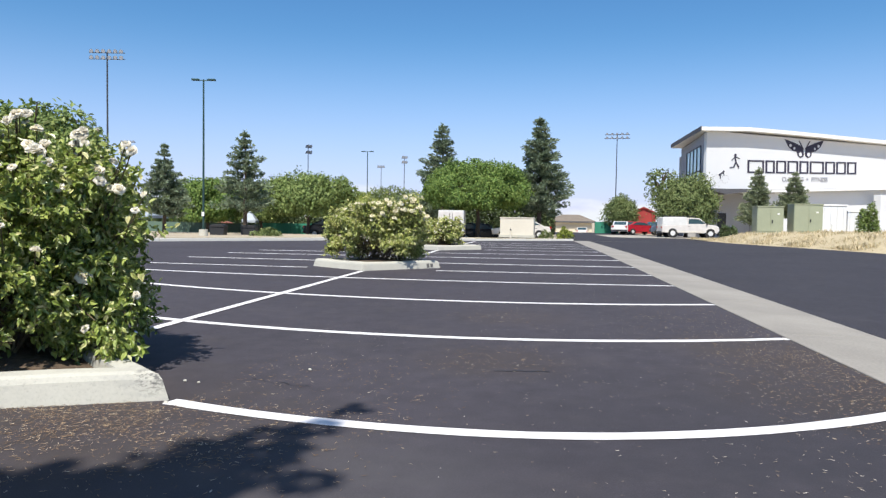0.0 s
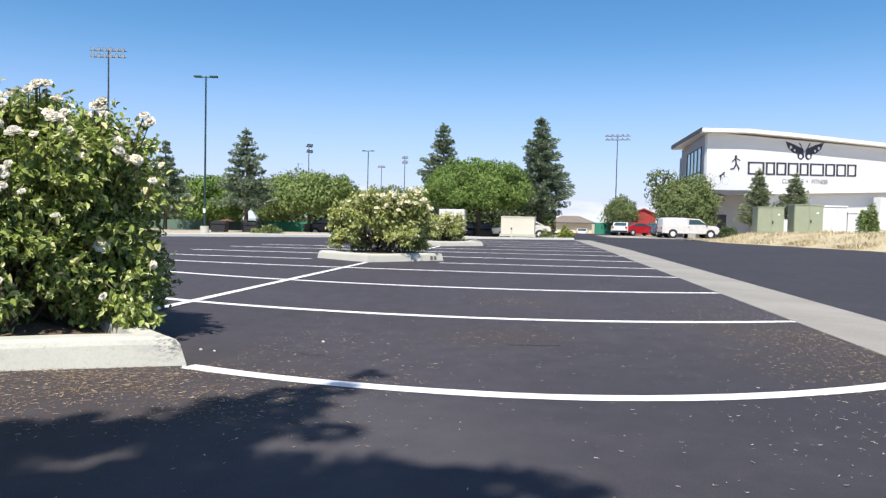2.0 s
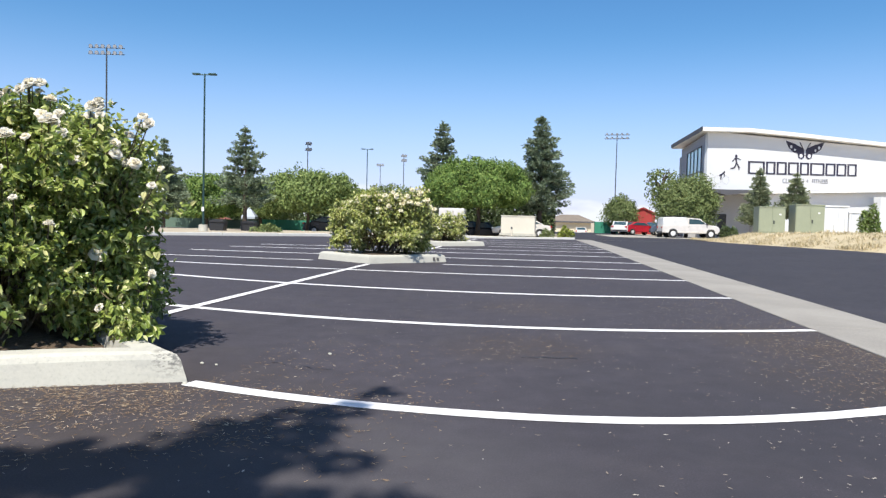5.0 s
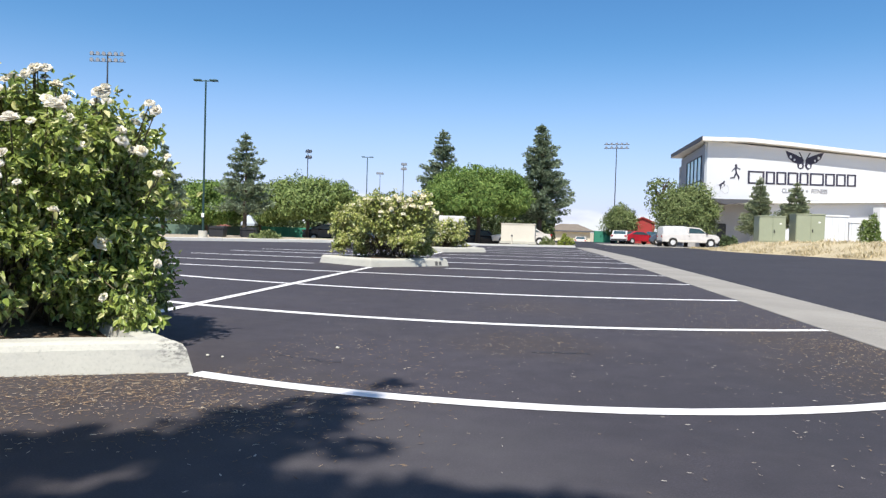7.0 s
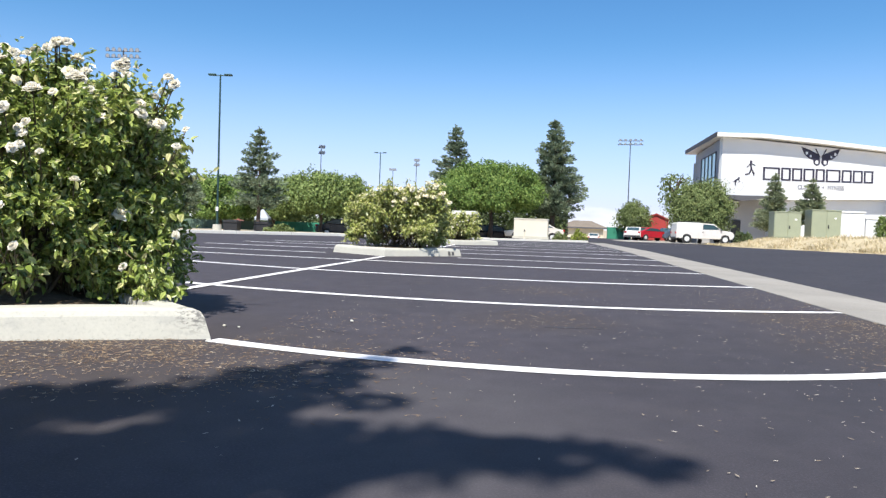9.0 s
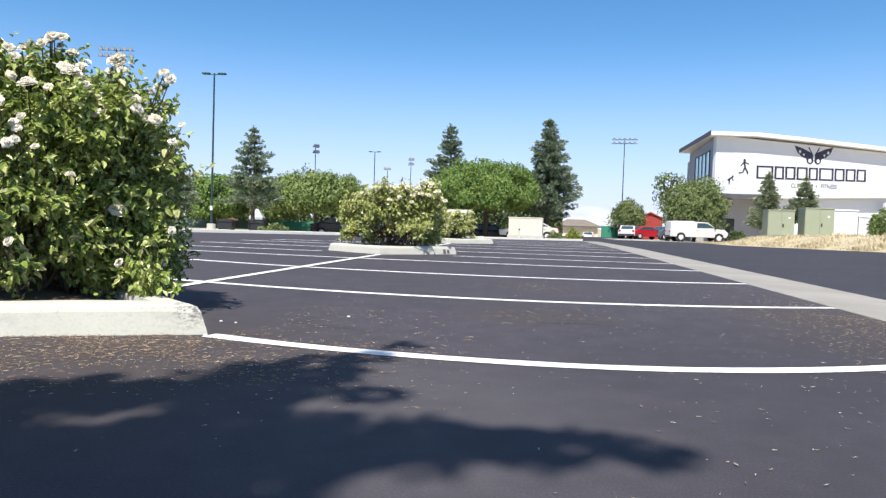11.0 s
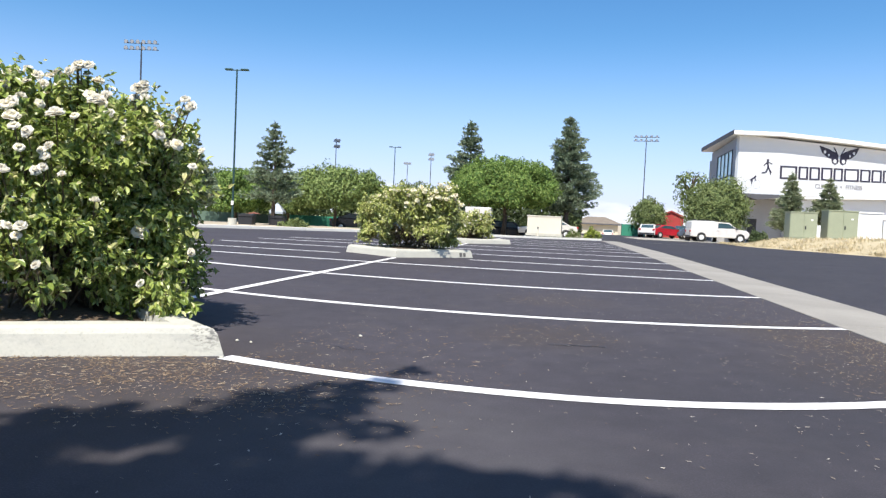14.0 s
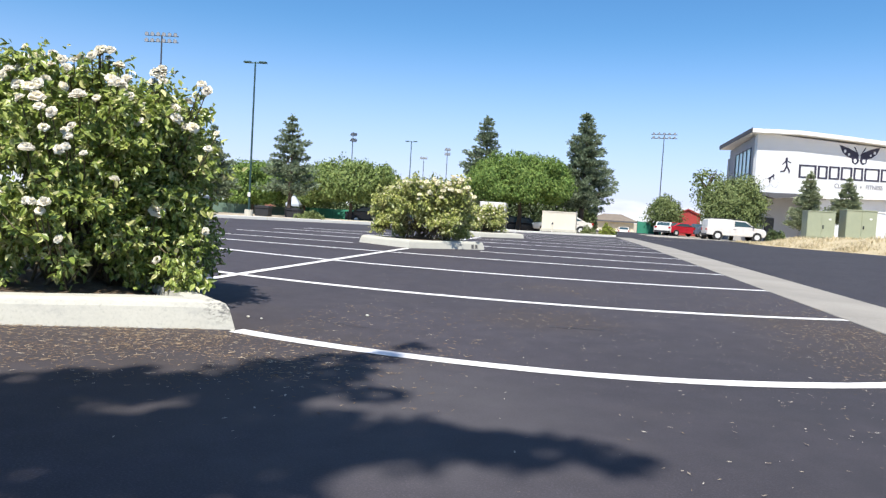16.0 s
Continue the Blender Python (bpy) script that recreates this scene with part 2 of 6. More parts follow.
M = dict(
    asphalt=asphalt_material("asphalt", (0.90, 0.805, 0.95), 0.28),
    asphalt_drive=asphalt_material("drive_asphalt", (0.66, 0.62, 0.745), 0.2),
    paint=paint_material(),
    gutter=surface("gutter_concrete", (0.37, 0.345, 0.305), (0.21, 0.195, 0.17), 0.8, 40),
    kerb=kerb_material(),
    kerb_far=surface("far_kerb_concrete", (0.76, 0.735, 0.67), (0.62, 0.60, 0.54), 0.6, 12, 0.85, 0.2),
    soil=surface("soil", (0.16, 0.11, 0.07), (0.05, 0.035, 0.022), 4, 30, 0.95, 0.8, 0.02),
    dirt=surface("dry_ground", (0.50, 0.43, 0.32), (0.32, 0.265, 0.19), 0.15, 6, 0.95, 0.5, 0.03),
    strip=surface("planting_strip_soil", (0.33, 0.275, 0.175), (0.19, 0.165, 0.10), 0.5, 8, 0.95, 0.5, 0.03),
    strawbank=surface("dry_grass_bank", (0.60, 0.51, 0.335), (0.33, 0.265, 0.16), 0.5, 5, 0.95, 0.6, 0.04),
    apron=surface("apron_concrete", (0.46, 0.43, 0.37), (0.33, 0.30, 0.26), 0.4, 20),
    bark=surface("bark", (0.14, 0.105, 0.078), (0.06, 0.043, 0.033), 3, 22, 0.95, 0.8, 0.02),
    cane=surface("rose_cane", (0.16, 0.13, 0.07), (0.07, 0.05, 0.03), 5, 40, 0.8, 0.3),
    rose_leaf=by_island("rose_leaf", [(0.0, (0.105, 0.150, 0.029)), (0.42, (0.255, 0.325, 0.066)), (0.8, (0.415, 0.465, 0.130)), (1.0, (0.66, 0.62, 0.32))], 0.34, 0.20, 0.6),
    rose_leaf_pale=by_island("rose_leaf_pale", [(0.0, (0.14, 0.175, 0.045)), (0.4, (0.325, 0.370, 0.088)), (0.75, (0.49, 0.50, 0.16)), (1.0, (0.68, 0.635, 0.35))], 0.38, 0.16, 0.6),
    petal=by_island("rose_petal", [(0.0, (0.90, 0.85, 0.71)), (0.5, (0.92, 0.895, 0.82)), (1.0, (0.92, 0.87, 0.775))], 0.8, 0.46, 0.1),
    petal_ivory=by_island("rose_petal_ivory", [(0.0, (0.95, 0.89, 0.72)), (1.0, (0.96, 0.92, 0.82))], 0.8, 0.36, 0.1),
    petal_cream=by_island("rose_petal_cream", [(0.0, (0.88, 0.80, 0.55)), (0.6, (0.91, 0.86, 0.68)), (1.0, (0.92, 0.89, 0.78))], 0.7, 0.35, 0.2),
    litter=by_island("dry_leaf", [(0.0, (0.11, 0.072, 0.044)), (0.5, (0.23, 0.158, 0.098)), (0.85, (0.37, 0.275, 0.175)), (1.0, (0.56, 0.48, 0.36))], 0.8, 0.0, 0.2),
    flakes=by_island("dry_petal", [(0.0, (0.17, 0.13, 0.09)), (0.5, (0.31, 0.265, 0.21)), (1.0, (0.54, 0.50, 0.43))], 0.8, 0.0, 0.2),
    pine=by_island("conifer_foliage", [(0.0, (0.092, 0.130, 0.082)), (0.5, (0.20, 0.255, 0.165)), (1.0, (0.33, 0.385, 0.255))], 0.6, 0.14, 0.15),
    pine_pale=by_island("young_conifer_foliage", [(0.0, (0.13, 0.165, 0.085)), (0.5, (0.245, 0.285, 0.165)), (1.0, (0.40, 0.43, 0.28))], 0.55, 0.2, 0.3),
    leaf_bright=by_island("tree_leaf_bright", [(0.0, (0.066, 0.126, 0.030)), (0.5, (0.145, 0.230, 0.054)), (1.0, (0.260, 0.345, 0.095))], 0.5, 0.16, 0.2),
    leaf_mid=by_island("tree_leaf_mid", [(0.0, (0.078, 0.124, 0.036)), (0.5, (0.178, 0.246, 0.074)), (1.0, (0.31, 0.375, 0.135))], 0.5, 0.16, 0.2),
    leaf_olive=by_island("tree_leaf_olive", [(0.0, (0.105, 0.145, 0.050)), (0.5, (0.165, 0.210, 0.078)), (1.0, (0.235, 0.275, 0.112))], 0.55, 0.16, 0.2),
    # hedge leaves darkened to carry the shade under the trees
    leaf_dark=by_island("hedge_leaf", [(0.0, (0.042, 0.066, 0.025)), (0.6, (0.09, 0.125, 0.048)), (1.0, (0.155, 0.20, 0.08))], 0.5, 0.1, 0.4),
    leaf_yellow=by_island("tree_leaf_yellow", [(0.0, (0.14, 0.18, 0.03)), (0.5, (0.26, 0.31, 0.05)), (1.0, (0.36, 0.40, 0.08))], 0.55, 0.2, 0.4),
    straw=by_island("straw", [(0.0, (0.30, 0.25, 0.13)), (0.3, (0.55, 0.46, 0.29)), (1.0, (0.76, 0.67, 0.48))], 0.85, 0.30, 0.2),
    steel=plain("dark_green_steel", (0.025, 0.065, 0.06), 0.5, 0.3),
    galv=plain("galvanised_steel", (0.055, 0.06, 0.07), 0.5, 0.3),
    lamp_glass=plain("lamp_glass", (0.34, 0.37, 0.42), 0.2),
    wall_white=surface("white_stucco", (0.72, 0.73, 0.745), (0.66, 0.67, 0.68), 0.25, 14, 0.8, 0.15),
    wall_grey=surface("greyed_stucco", (0.46, 0.46, 0.47), (0.36, 0.36, 0.37), 0.25, 14, 0.8, 0.15),
    wall_shade=surface("shade_toned_panel", (0.30, 0.32, 0.36), (0.24, 0.26, 0.30), 0.4, 10, 0.7, 0.1),
    trim=plain("pale_trim", (0.88, 0.87, 0.85), 0.5),
    soffit=plain("dark_soffit", (0.10, 0.10, 0.11), 0.7),
    ink_faint=plain("faded_ink", (0.30, 0.30, 0.33), 0.7),
    ink=plain("dark_ink", (0.035, 0.032, 0.060), 0.7),
    window=plain("window_glass", (0.04, 0.08, 0.10), 0.18, 0.0, 0.45),
    hall_glass=plain("hall_glass", (0.47, 0.74, 0.74), 0.12, 0.0, 0.6),
    dark=plain("dark_opening", (0.02, 0.02, 0.022), 0.5),
    cabinet=surface("cabinet_green", (0.33, 0.355, 0.245), (0.27, 0.295, 0.205), 1.0, 12, 0.5, 0.05),
    beige=surface("beige_metal", (0.68, 0.63, 0.53), (0.58, 0.54, 0.45), 1.0, 15, 0.6, 0.1),
    cream=surface("cream_stucco", (0.74, 0.66, 0.50), (0.62, 0.55, 0.42), 0.6, 12, 0.85, 0.2),
    shingle=surface("shingle_roof", (0.24, 0.20, 0.16), (0.15, 0.125, 0.10), 1.5, 10, 0.9, 0.5, 0.02),
    screen=surface("green_screen", (0.05, 0.30, 0.19), (0.04, 0.23, 0.145), 0.6, 18, 0.7, 0.2),
    screen_dull=surface("dull_green_screen", (0.13, 0.20, 0.15), (0.09, 0.145, 0.11), 0.6, 18, 0.8, 0.2),
    tarp=plain("pale_canopy", (0.36, 0.41, 0.47), 0.6),
    canvas=plain("tan_canvas", (0.42, 0.37, 0.30), 0.8),
    stencil=plain("stencil_paint", (0.11, 0.105, 0.10), 0.8),
    rust=plain("rust_cloth", (0.20, 0.075, 0.05), 0.8),
    redwall=plain("red_panel", (0.36, 0.04, 0.035), 0.6),
    car_white=plain("white_car_paint", (0.68, 0.68, 0.67), 0.25),
    car_pale=plain("pale_truck_paint", (0.64, 0.61, 0.585), 0.28),
    car_silver=plain("silver_beige_paint", (0.70, 0.66, 0.60), 0.28, 0.15),
    car_red=plain("red_car_paint", (0.45, 0.02, 0.035), 0.25),
    car_dark=plain("dark_car_paint", (0.025, 0.028, 0.035), 0.22),
    car_blue=plain("slate_car_paint", (0.10, 0.13, 0.19), 0.25),
    tyre=plain("tyre_rubber", (0.022, 0.022, 0.022), 0.85),
    rim=plain("alloy_rim", (0.75, 0.75, 0.75), 0.4, 0.3),
    bumper=plain("dark_plastic", (0.04, 0.04, 0.042), 0.6),
    tail=plain("red_lens", (0.45, 0.02, 0.015), 0.2),
    head=plain("clear_lens", (0.72, 0.74, 0.76), 0.15),
    signwhite=plain("sign_white", (0.82, 0.82, 0.80), 0.5),
)


# ---- building blocks ----
def box(bm, c, s, turn=0.0, bev=0.0):
    m = Matrix.Translation(c) @ Matrix.Rotation(radians(turn), 4, "Z") @ Matrix.Diagonal((*s, 1))
    made = bmesh.ops.create_cube(bm, size=1, matrix=m)
    if bev:
        edges = list({e for v in made["verts"] for e in v.link_edges})
        bmesh.ops.bevel(bm, geom=edges, offset=bev, segments=2, affect="EDGES", profile=0.6)


def tube(bm, a, b, r0, r1=None, seg=10):
    a, b = Vector(a), Vector(b)
    r1 = r0 if r1 is None else r1
    m = Matrix.Translation((a + b) / 2) @ (b - a).to_track_quat("Z", "Y").to_matrix().to_4x4()
    bmesh.ops.create_cone(bm, cap_ends=True, segments=seg, radius1=r0, radius2=r1, depth=(b - a).length, matrix=m)


def prism(bm, outline, lo, hi):
    """An upright slab over a flat outline of (x, y)."""
    low = [bm.verts.new((x, y, lo)) for x, y in outline]
    top = [bm.verts.new((x, y, hi)) for x, y in outline]
    n = len(outline)
    bm.faces.new(top)
    bm.faces.new(low[::-1])
    for i in range(n):
        bm.faces.new((low[i], low[(i + 1) % n], top[(i + 1) % n], top[i]))


def profile(bm, outline, y0, y1, bev=0.0):
    """A slab of outline (x, z), pulled along y."""
    a = [bm.verts.new((x, y0, z)) for x, z in outline]
    b = [bm.verts.new((x, y1, z)) for x, z in outline]
    n = len(outline)
    bm.faces.new(a)
    bm.faces.new(b[::-1])
    for i in range(n):
        bm.faces.new((a[i], b[i], b[(i + 1) % n], a[(i + 1) % n]))
    if bev:
        bmesh.ops.bevel(bm, geom=[e for e in bm.edges if all(v in a for v in e.verts) or all(v in b for v in e.verts)], offset=bev, segments=3, affect="EDGES", profile=0.5)


def part(name, bm, material, parent=None, label="", smooth=False):
    me = bpy.data.meshes.new(name)
    bmesh.ops.recalc_face_normals(bm, faces=bm.faces)
    bm.to_mesh(me)
    bm.free()
    me.materials.append(material)
    if smooth:
        for p in me.polygons:
            p.use_smooth = True
    ob = new(name, me)
    if parent:
        ob.parent = parent
    if label:
        ob["label"] = label
    return ob


def raw(name, verts, faces, material, parent=None, label="", smooth=False):
    me = bpy.data.meshes.new(name)
    me.from_pydata([tuple(v) for v in verts], [], faces)
    me.materials.append(material)
    if smooth:
        me.polygons.foreach_set("use_smooth", [True] * len(me.polygons))
    ob = new(name, me)
    if parent:
        ob.parent = parent
    if label:
        ob["label"] = label
    return ob


def thing(name, at, turn, label, category, group=""):
    ob = new(name)
    ob.empty_display_size = 0.2
    ob.matrix_world = pose(*at, 0, 0, turn)
    return tagged(ob, label, category, group)


def slope(y):
    """The lot falls gently away past 25 m."""
    return -0.006 * min(max(y - 25.0, 0.0), 75.0)


rng = np.random.default_rng(7)


def unit(v):
    return v / np.maximum(np.linalg.norm(v, axis=1, keepdims=True), 1e-6)


def leaf_mesh(base, way, up, length, width, fold=0.25, droop=0.15):
    """Pointed folded leaves as arrays: six corners and two faces each."""
    n = len(base)
    side = unit(np.cross(way, up))
    nor = unit(np.cross(side, way))
    length, width = np.broadcast_to(length, n)[:, None], np.broadcast_to(width, n)[:, None]
    b = base
    t = base + way * length - nor * length * droop
    def off(f, s, d):
        return base + way * length * f + side * width * s * 0.5 + nor * (width * fold - length * d)
    pts = np.stack([b, off(0.33, 1, 0.02), off(0.7, 0.8, 0.08), t, off(0.7, -0.8, 0.08), off(0.33, -1, 0.02)], 1).reshape(-1, 3)
    k = (np.arange(n) * 6)[:, None]
    faces = np.concatenate([k + np.array([[0, 1, 2, 3]]), k + np.array([[0, 3, 4, 5]])], 0)
    return pts, faces.tolist()


def directions(n):
    return unit(rng.normal(size=(n, 3)))


def curve_tubes(paths, seg=5):
    """Thin tapering stems along bent paths: (points, start radius, end radius)."""
    verts, faces = [], []
    for pts, r0, r1 in paths:
        pts = [Vector(p) for p in pts]
        rings = []
        for i, p in enumerate(pts):
            d = (pts[min(i + 1, len(pts) - 1)] - pts[max(i - 1, 0)]).normalized()
            u = d.orthogonal().normalized()
            w = d.cross(u)
            r = r0 + (r1 - r0) * i / (len(pts) - 1)
            rings.append(len(verts))
            for k in range(seg):
                a = 2 * math.pi * k / seg
                verts.append(p + u * (r * math.cos(a)) + w * (r * math.sin(a)))
        for a, b in zip(rings, rings[1:]):
            for k in range(seg):
                faces.append((a + k, a + (k + 1) % seg, b + (k + 1) % seg, b + k))
    return verts, faces


# ---- ground ----
def smooth01(v):
    v = min(max(v, 0.0), 1.0)
    return v * v * (3 - 2 * v)


def land(x, y):
    """Open ground: it follows the lot and drops to a lower field beyond the planting strip."""
    return slope(y) - 1.0 * smooth01((y - 50) / 15) * smooth01((3 - x) / 4) - 0.65 * smooth01((y - 96) / 20) * smooth01((x - 1) / 2) * smooth01((16 - x) / 4)


KERB_LINE = [(3.36, 42.0), (-2.0, 38.0), (-8.6, 32.8), (-13.6, 26.8), (-24.0, 14.0), (-40.0, -6.0), (-55.0, -30.0)]


def rise(y):
    """The drive climbs a little from the gutter to its outer edge."""
    return min(max(0.13 - 0.0075 * (y - 30), 0.0), 0.21)


def drive_edge(y):
    return 12.0 + smooth01((y - 46) / 10)


def build_ground():
    xs = [-2500, -600, -150, -60, -40, -30, -22, -16, -11, -8, -5, -3, -1, 1, 2, 3, 5, 8, 12, 14, 16, 20, 40, 80, 200, 700, 2500]
    ys = [-2500, -500, -100, -30, 0, 15, 25, 30, 36, 42, 46, 50, 53, 56, 59, 62, 65, 70, 80, 96, 102, 108, 116, 124, 140, 250, 600, 2500]
    bm = bmesh.new()
    grid = [[bm.verts.new((x, y, land(x, y) - 0.06)) for x in xs] for y in ys]
    for j in range(len(ys) - 1):
        for i in range(len(xs) - 1):
            bm.faces.new((grid[j][i], grid[j][i + 1], grid[j + 1][i + 1], grid[j + 1][i]))
    tagged(part("ground", bm, M["dirt"], smooth=True), "dry bare open ground beyond the parking lot", "ground", kind="structure")


def build_asphalt():
    """The lot, up to the far kerb, and the drive beside it, which runs on past the kerb."""
    cuts = [-30, 0, 10, 18, 25, 30, 35, 38, 42, 50, 60, 75, 95]
    bm = bmesh.new()

    def sheet(left, right, y0, y1, lift=lambda y: 0.0):
        a = [bm.verts.new((left(y), y, slope(y))) for y in (y0, y1)]
        b = [bm.verts.new((right(y), y, slope(y) + lift(y))) for y in (y0, y1)]
        bm.faces.new((a[0], b[0], b[1], a[1]))

    def kerb_x(y):
        for (xa, ya), (xb, yb) in zip(KERB_LINE, KERB_LINE[1:]):
            if yb <= y <= ya:
                return xa + (xb - xa) * (ya - y) / (ya - yb)
        return 3.36 if y > 42 else -55.0
    marks = sorted(set(cuts + [14.0, 26.8, 32.8, -6.0]))
    for y0, y1 in zip(marks, marks[1:]):
        if y1 <= 42:
            sheet(kerb_x, lambda y: 3.36, y0, y1)
    bmesh.ops.remove_doubles(bm, verts=bm.verts, dist=0.001)
    lot = bm
    bm = bmesh.new()
    for y0, y1 in zip(marks, marks[1:]):
        sheet(lambda y: 4.27 if y1 <= 42 else 3.36, drive_edge, y0, y1, rise)
    bmesh.ops.remove_doubles(bm, verts=bm.verts, dist=0.001)
    tagged(part("drive", bm, M["asphalt_drive"]), "slate grey asphalt drive between the gutter and the grass bank", "drive", kind="structure")
    bm = lot
    return tagged(part("parking_lot", bm, M["asphalt"]), "dark sealed asphalt parking lot scattered with dry petals", "parking lot", kind="structure")


def build_gutter():
    """A flush concrete valley gutter of separate slabs."""
    root = tagged(new("gutter"), "pale concrete valley gutter between stalls and drive", "gutter", kind="structure")
    bm = bmesh.new()
    for y0, y1 in ((-20, 25), (25, 42)):
        v = [bm.verts.new((x, y, slope(y) - 0.02)) for x, y in ((3.36, y0), (4.27, y0), (4.27, y1), (3.36, y1))]
        bm.faces.new(v)
    part("joint_bed", bm, M["soil"], root)
    y = -19.5
    while y < 41.9:
        y1 = min(y + 3.0, 42.0)
        bm = bmesh.new()
        box(bm, (0, 0, -0.04), (0.90, y1 - y - 0.012, 0.08), 0, 0.006)
        ob = part("slab", bm, M["gutter"], root)
        ym = (y + y1) / 2
        ob.location = (3.815, ym, slope(ym) + 0.006)
        ob.rotation_euler = (-0.006 if ym > 25 else 0, 0, 0)
        y = y1


# stall lines: lowest y of the line, how far it bows, left end, skew; all run to the gutter
LINES = [(3.875, 0.095, -0.98, 0.0), (6.64, 0.056, -7.5, 0.0), (9.43, 0.043, -7.5, 0.0), (12.34, 0.016, -7.5, 0.0), (14.65, 0.006, -7.5, 0.01),
         (17.1, 0.004, -7.5, 0.015), (19.8, 0.003, -7.5, 0.05), (22.4, 0.0, -7.3, 0.12), (25.0, 0.0, -0.6, 0.0), (27.8, 0.0, -2.2, 0.0),
         (30.8, 0.0, -2.1, 0.0), (33.8, 0.0, -2.0, 0.0)]


def paint_strip(name, points, width, label, lift=0.004):
    """A painted line of a hand's width along points on the asphalt."""
    bm = bmesh.new()
    pairs = []
    for i, (x, y) in enumerate(points):
        a, b = points[max(i - 1, 0)], points[min(i + 1, len(points) - 1)]
        d = Vector((b[0] - a[0], b[1] - a[1])).normalized()
        w = width / 2 + random.uniform(-0.003, 0.003)
        pairs.append([bm.verts.new((x - d.y * s * w, y + d.x * s * w, slope(y) + lift)) for s in (1, -1)])
    for (a, b), (c, d) in zip(pairs, pairs[1:]):
        bm.faces.new((a, b, d, c))
    return tagged(part(name, bm, M["paint"]), label, "road marking", "parking stall lines", "structure")


def build_lines():
    for y0, bow, xl, skew in LINES:
        xr = 3.36
        spans = [(xl, xr)]
        if abs(y0 - 14.65) < 0.01:
            spans = [(xl, -3.62), (-0.90, xr)]
        for a, b in spans:
            n = 26
            xs = [a + (b - a) * i / n for i in range(n + 1)]
            mid = 0.75 if y0 < 5 else 0.35
            paint_strip("stall_line", [(x, y0 + bow * (x - mid) ** 2 * (1.5 if y0 < 5 and x > mid else 1.18 if x > mid else 1.0) + skew * (x - 1.5)) for x in xs], 0.112 if y0 < 17 else 0.142, "white painted parking stall line on dark asphalt")
    for y0, y1 in ((5.6, 13.95), (16.7, 23.7), (26.5, 36.0)):
        paint_strip("stall_line", [(-2.42 + 0.02 * (y0 + (y1 - y0) * i / 12 - 6), y0 + (y1 - y0) * i / 12) for i in range(13)], 0.105,
                    "white painted line joining the heads of stalls", 0.008)


def build_island(corners, soil_z=0.13):
    """A four-cornered planter with a battered, rounded concrete kerb of four lengths."""
    cx, cy = sum(p[0] for p in corners) / 4, sum(p[1] for p in corners) / 4
    root = thing("planter_island", (cx, cy, slope(cy)), 0, "pale concrete kerbed planter island with bark soil on asphalt", "planter", "planter islands")
    loc = [Vector((x - cx, y - cy)) for x, y in corners]

    def inset(d):
        out = []
        for i, p in enumerate(loc):
            a, b = (p - loc[i - 1]).normalized(), (loc[(i + 1) % 4] - p).normalized()
            na, nb = Vector((-a.y, a.x)), Vector((-b.y, b.x))
            if na.dot(-p) < 0:
                na, nb = -na, -nb
            bis = (na + nb).normalized()
            out.append(p + bis * d / max(bis.dot(na), 0.3))
        return out
    # outer foot, battered face, rounded lip, flat top, inner edge
    rings = [(inset(0.0), 0.0), (inset(0.024), 0.118), (inset(0.038), 0.146), (inset(0.066), 0.16), (inset(0.19), 0.16), (inset(0.20), 0.06)]
    for i in range(4):
        bm = bmesh.new()
        cols = []
        steps = 8
        for s in range(steps + 1):
            f = s / steps
            col = []
            for ring, z in rings:
                p = ring[i].lerp(ring[(i + 1) % 4], f)
                wob = 0.004 * math.sin(7 * f + i) * (z > 0)
                col.append(bm.verts.new((p.x, p.y, z + wob)))
            cols.append(col)
        for a, b in zip(cols, cols[1:]):
            for k in range(len(rings) - 1):
                bm.faces.new((a[k], b[k], b[k + 1], a[k + 1]))
        part("kerb", bm, M["kerb"], root)
    bm = bmesh.new()
    inner = inset(0.205)
    n = 10
    g = []
    for i in range(n + 1):
        row = []
        for j in range(n + 1):
            u, v = i / n, j / n
            p = inner[0].lerp(inner[1], u).lerp(inner[3].lerp(inner[2], u), v)
            row.append(bm.verts.new((p.x, p.y, soil_z - 0.02 + 0.05 * noise.noise((p.x * 3 + cx, p.y * 3, 1)) + 0.06 * math.sin(u * math.pi) * math.sin(v * math.pi))))
        g.append(row)
    for i in range(n):
        for j in range(n):
            bm.faces.new((g[i][j], g[i + 1][j], g[i + 1][j + 1], g[i][j + 1]))
    part("soil", bm, M["soil"], root, "dark bark soil with dry leaves", True)
    return cx, cy


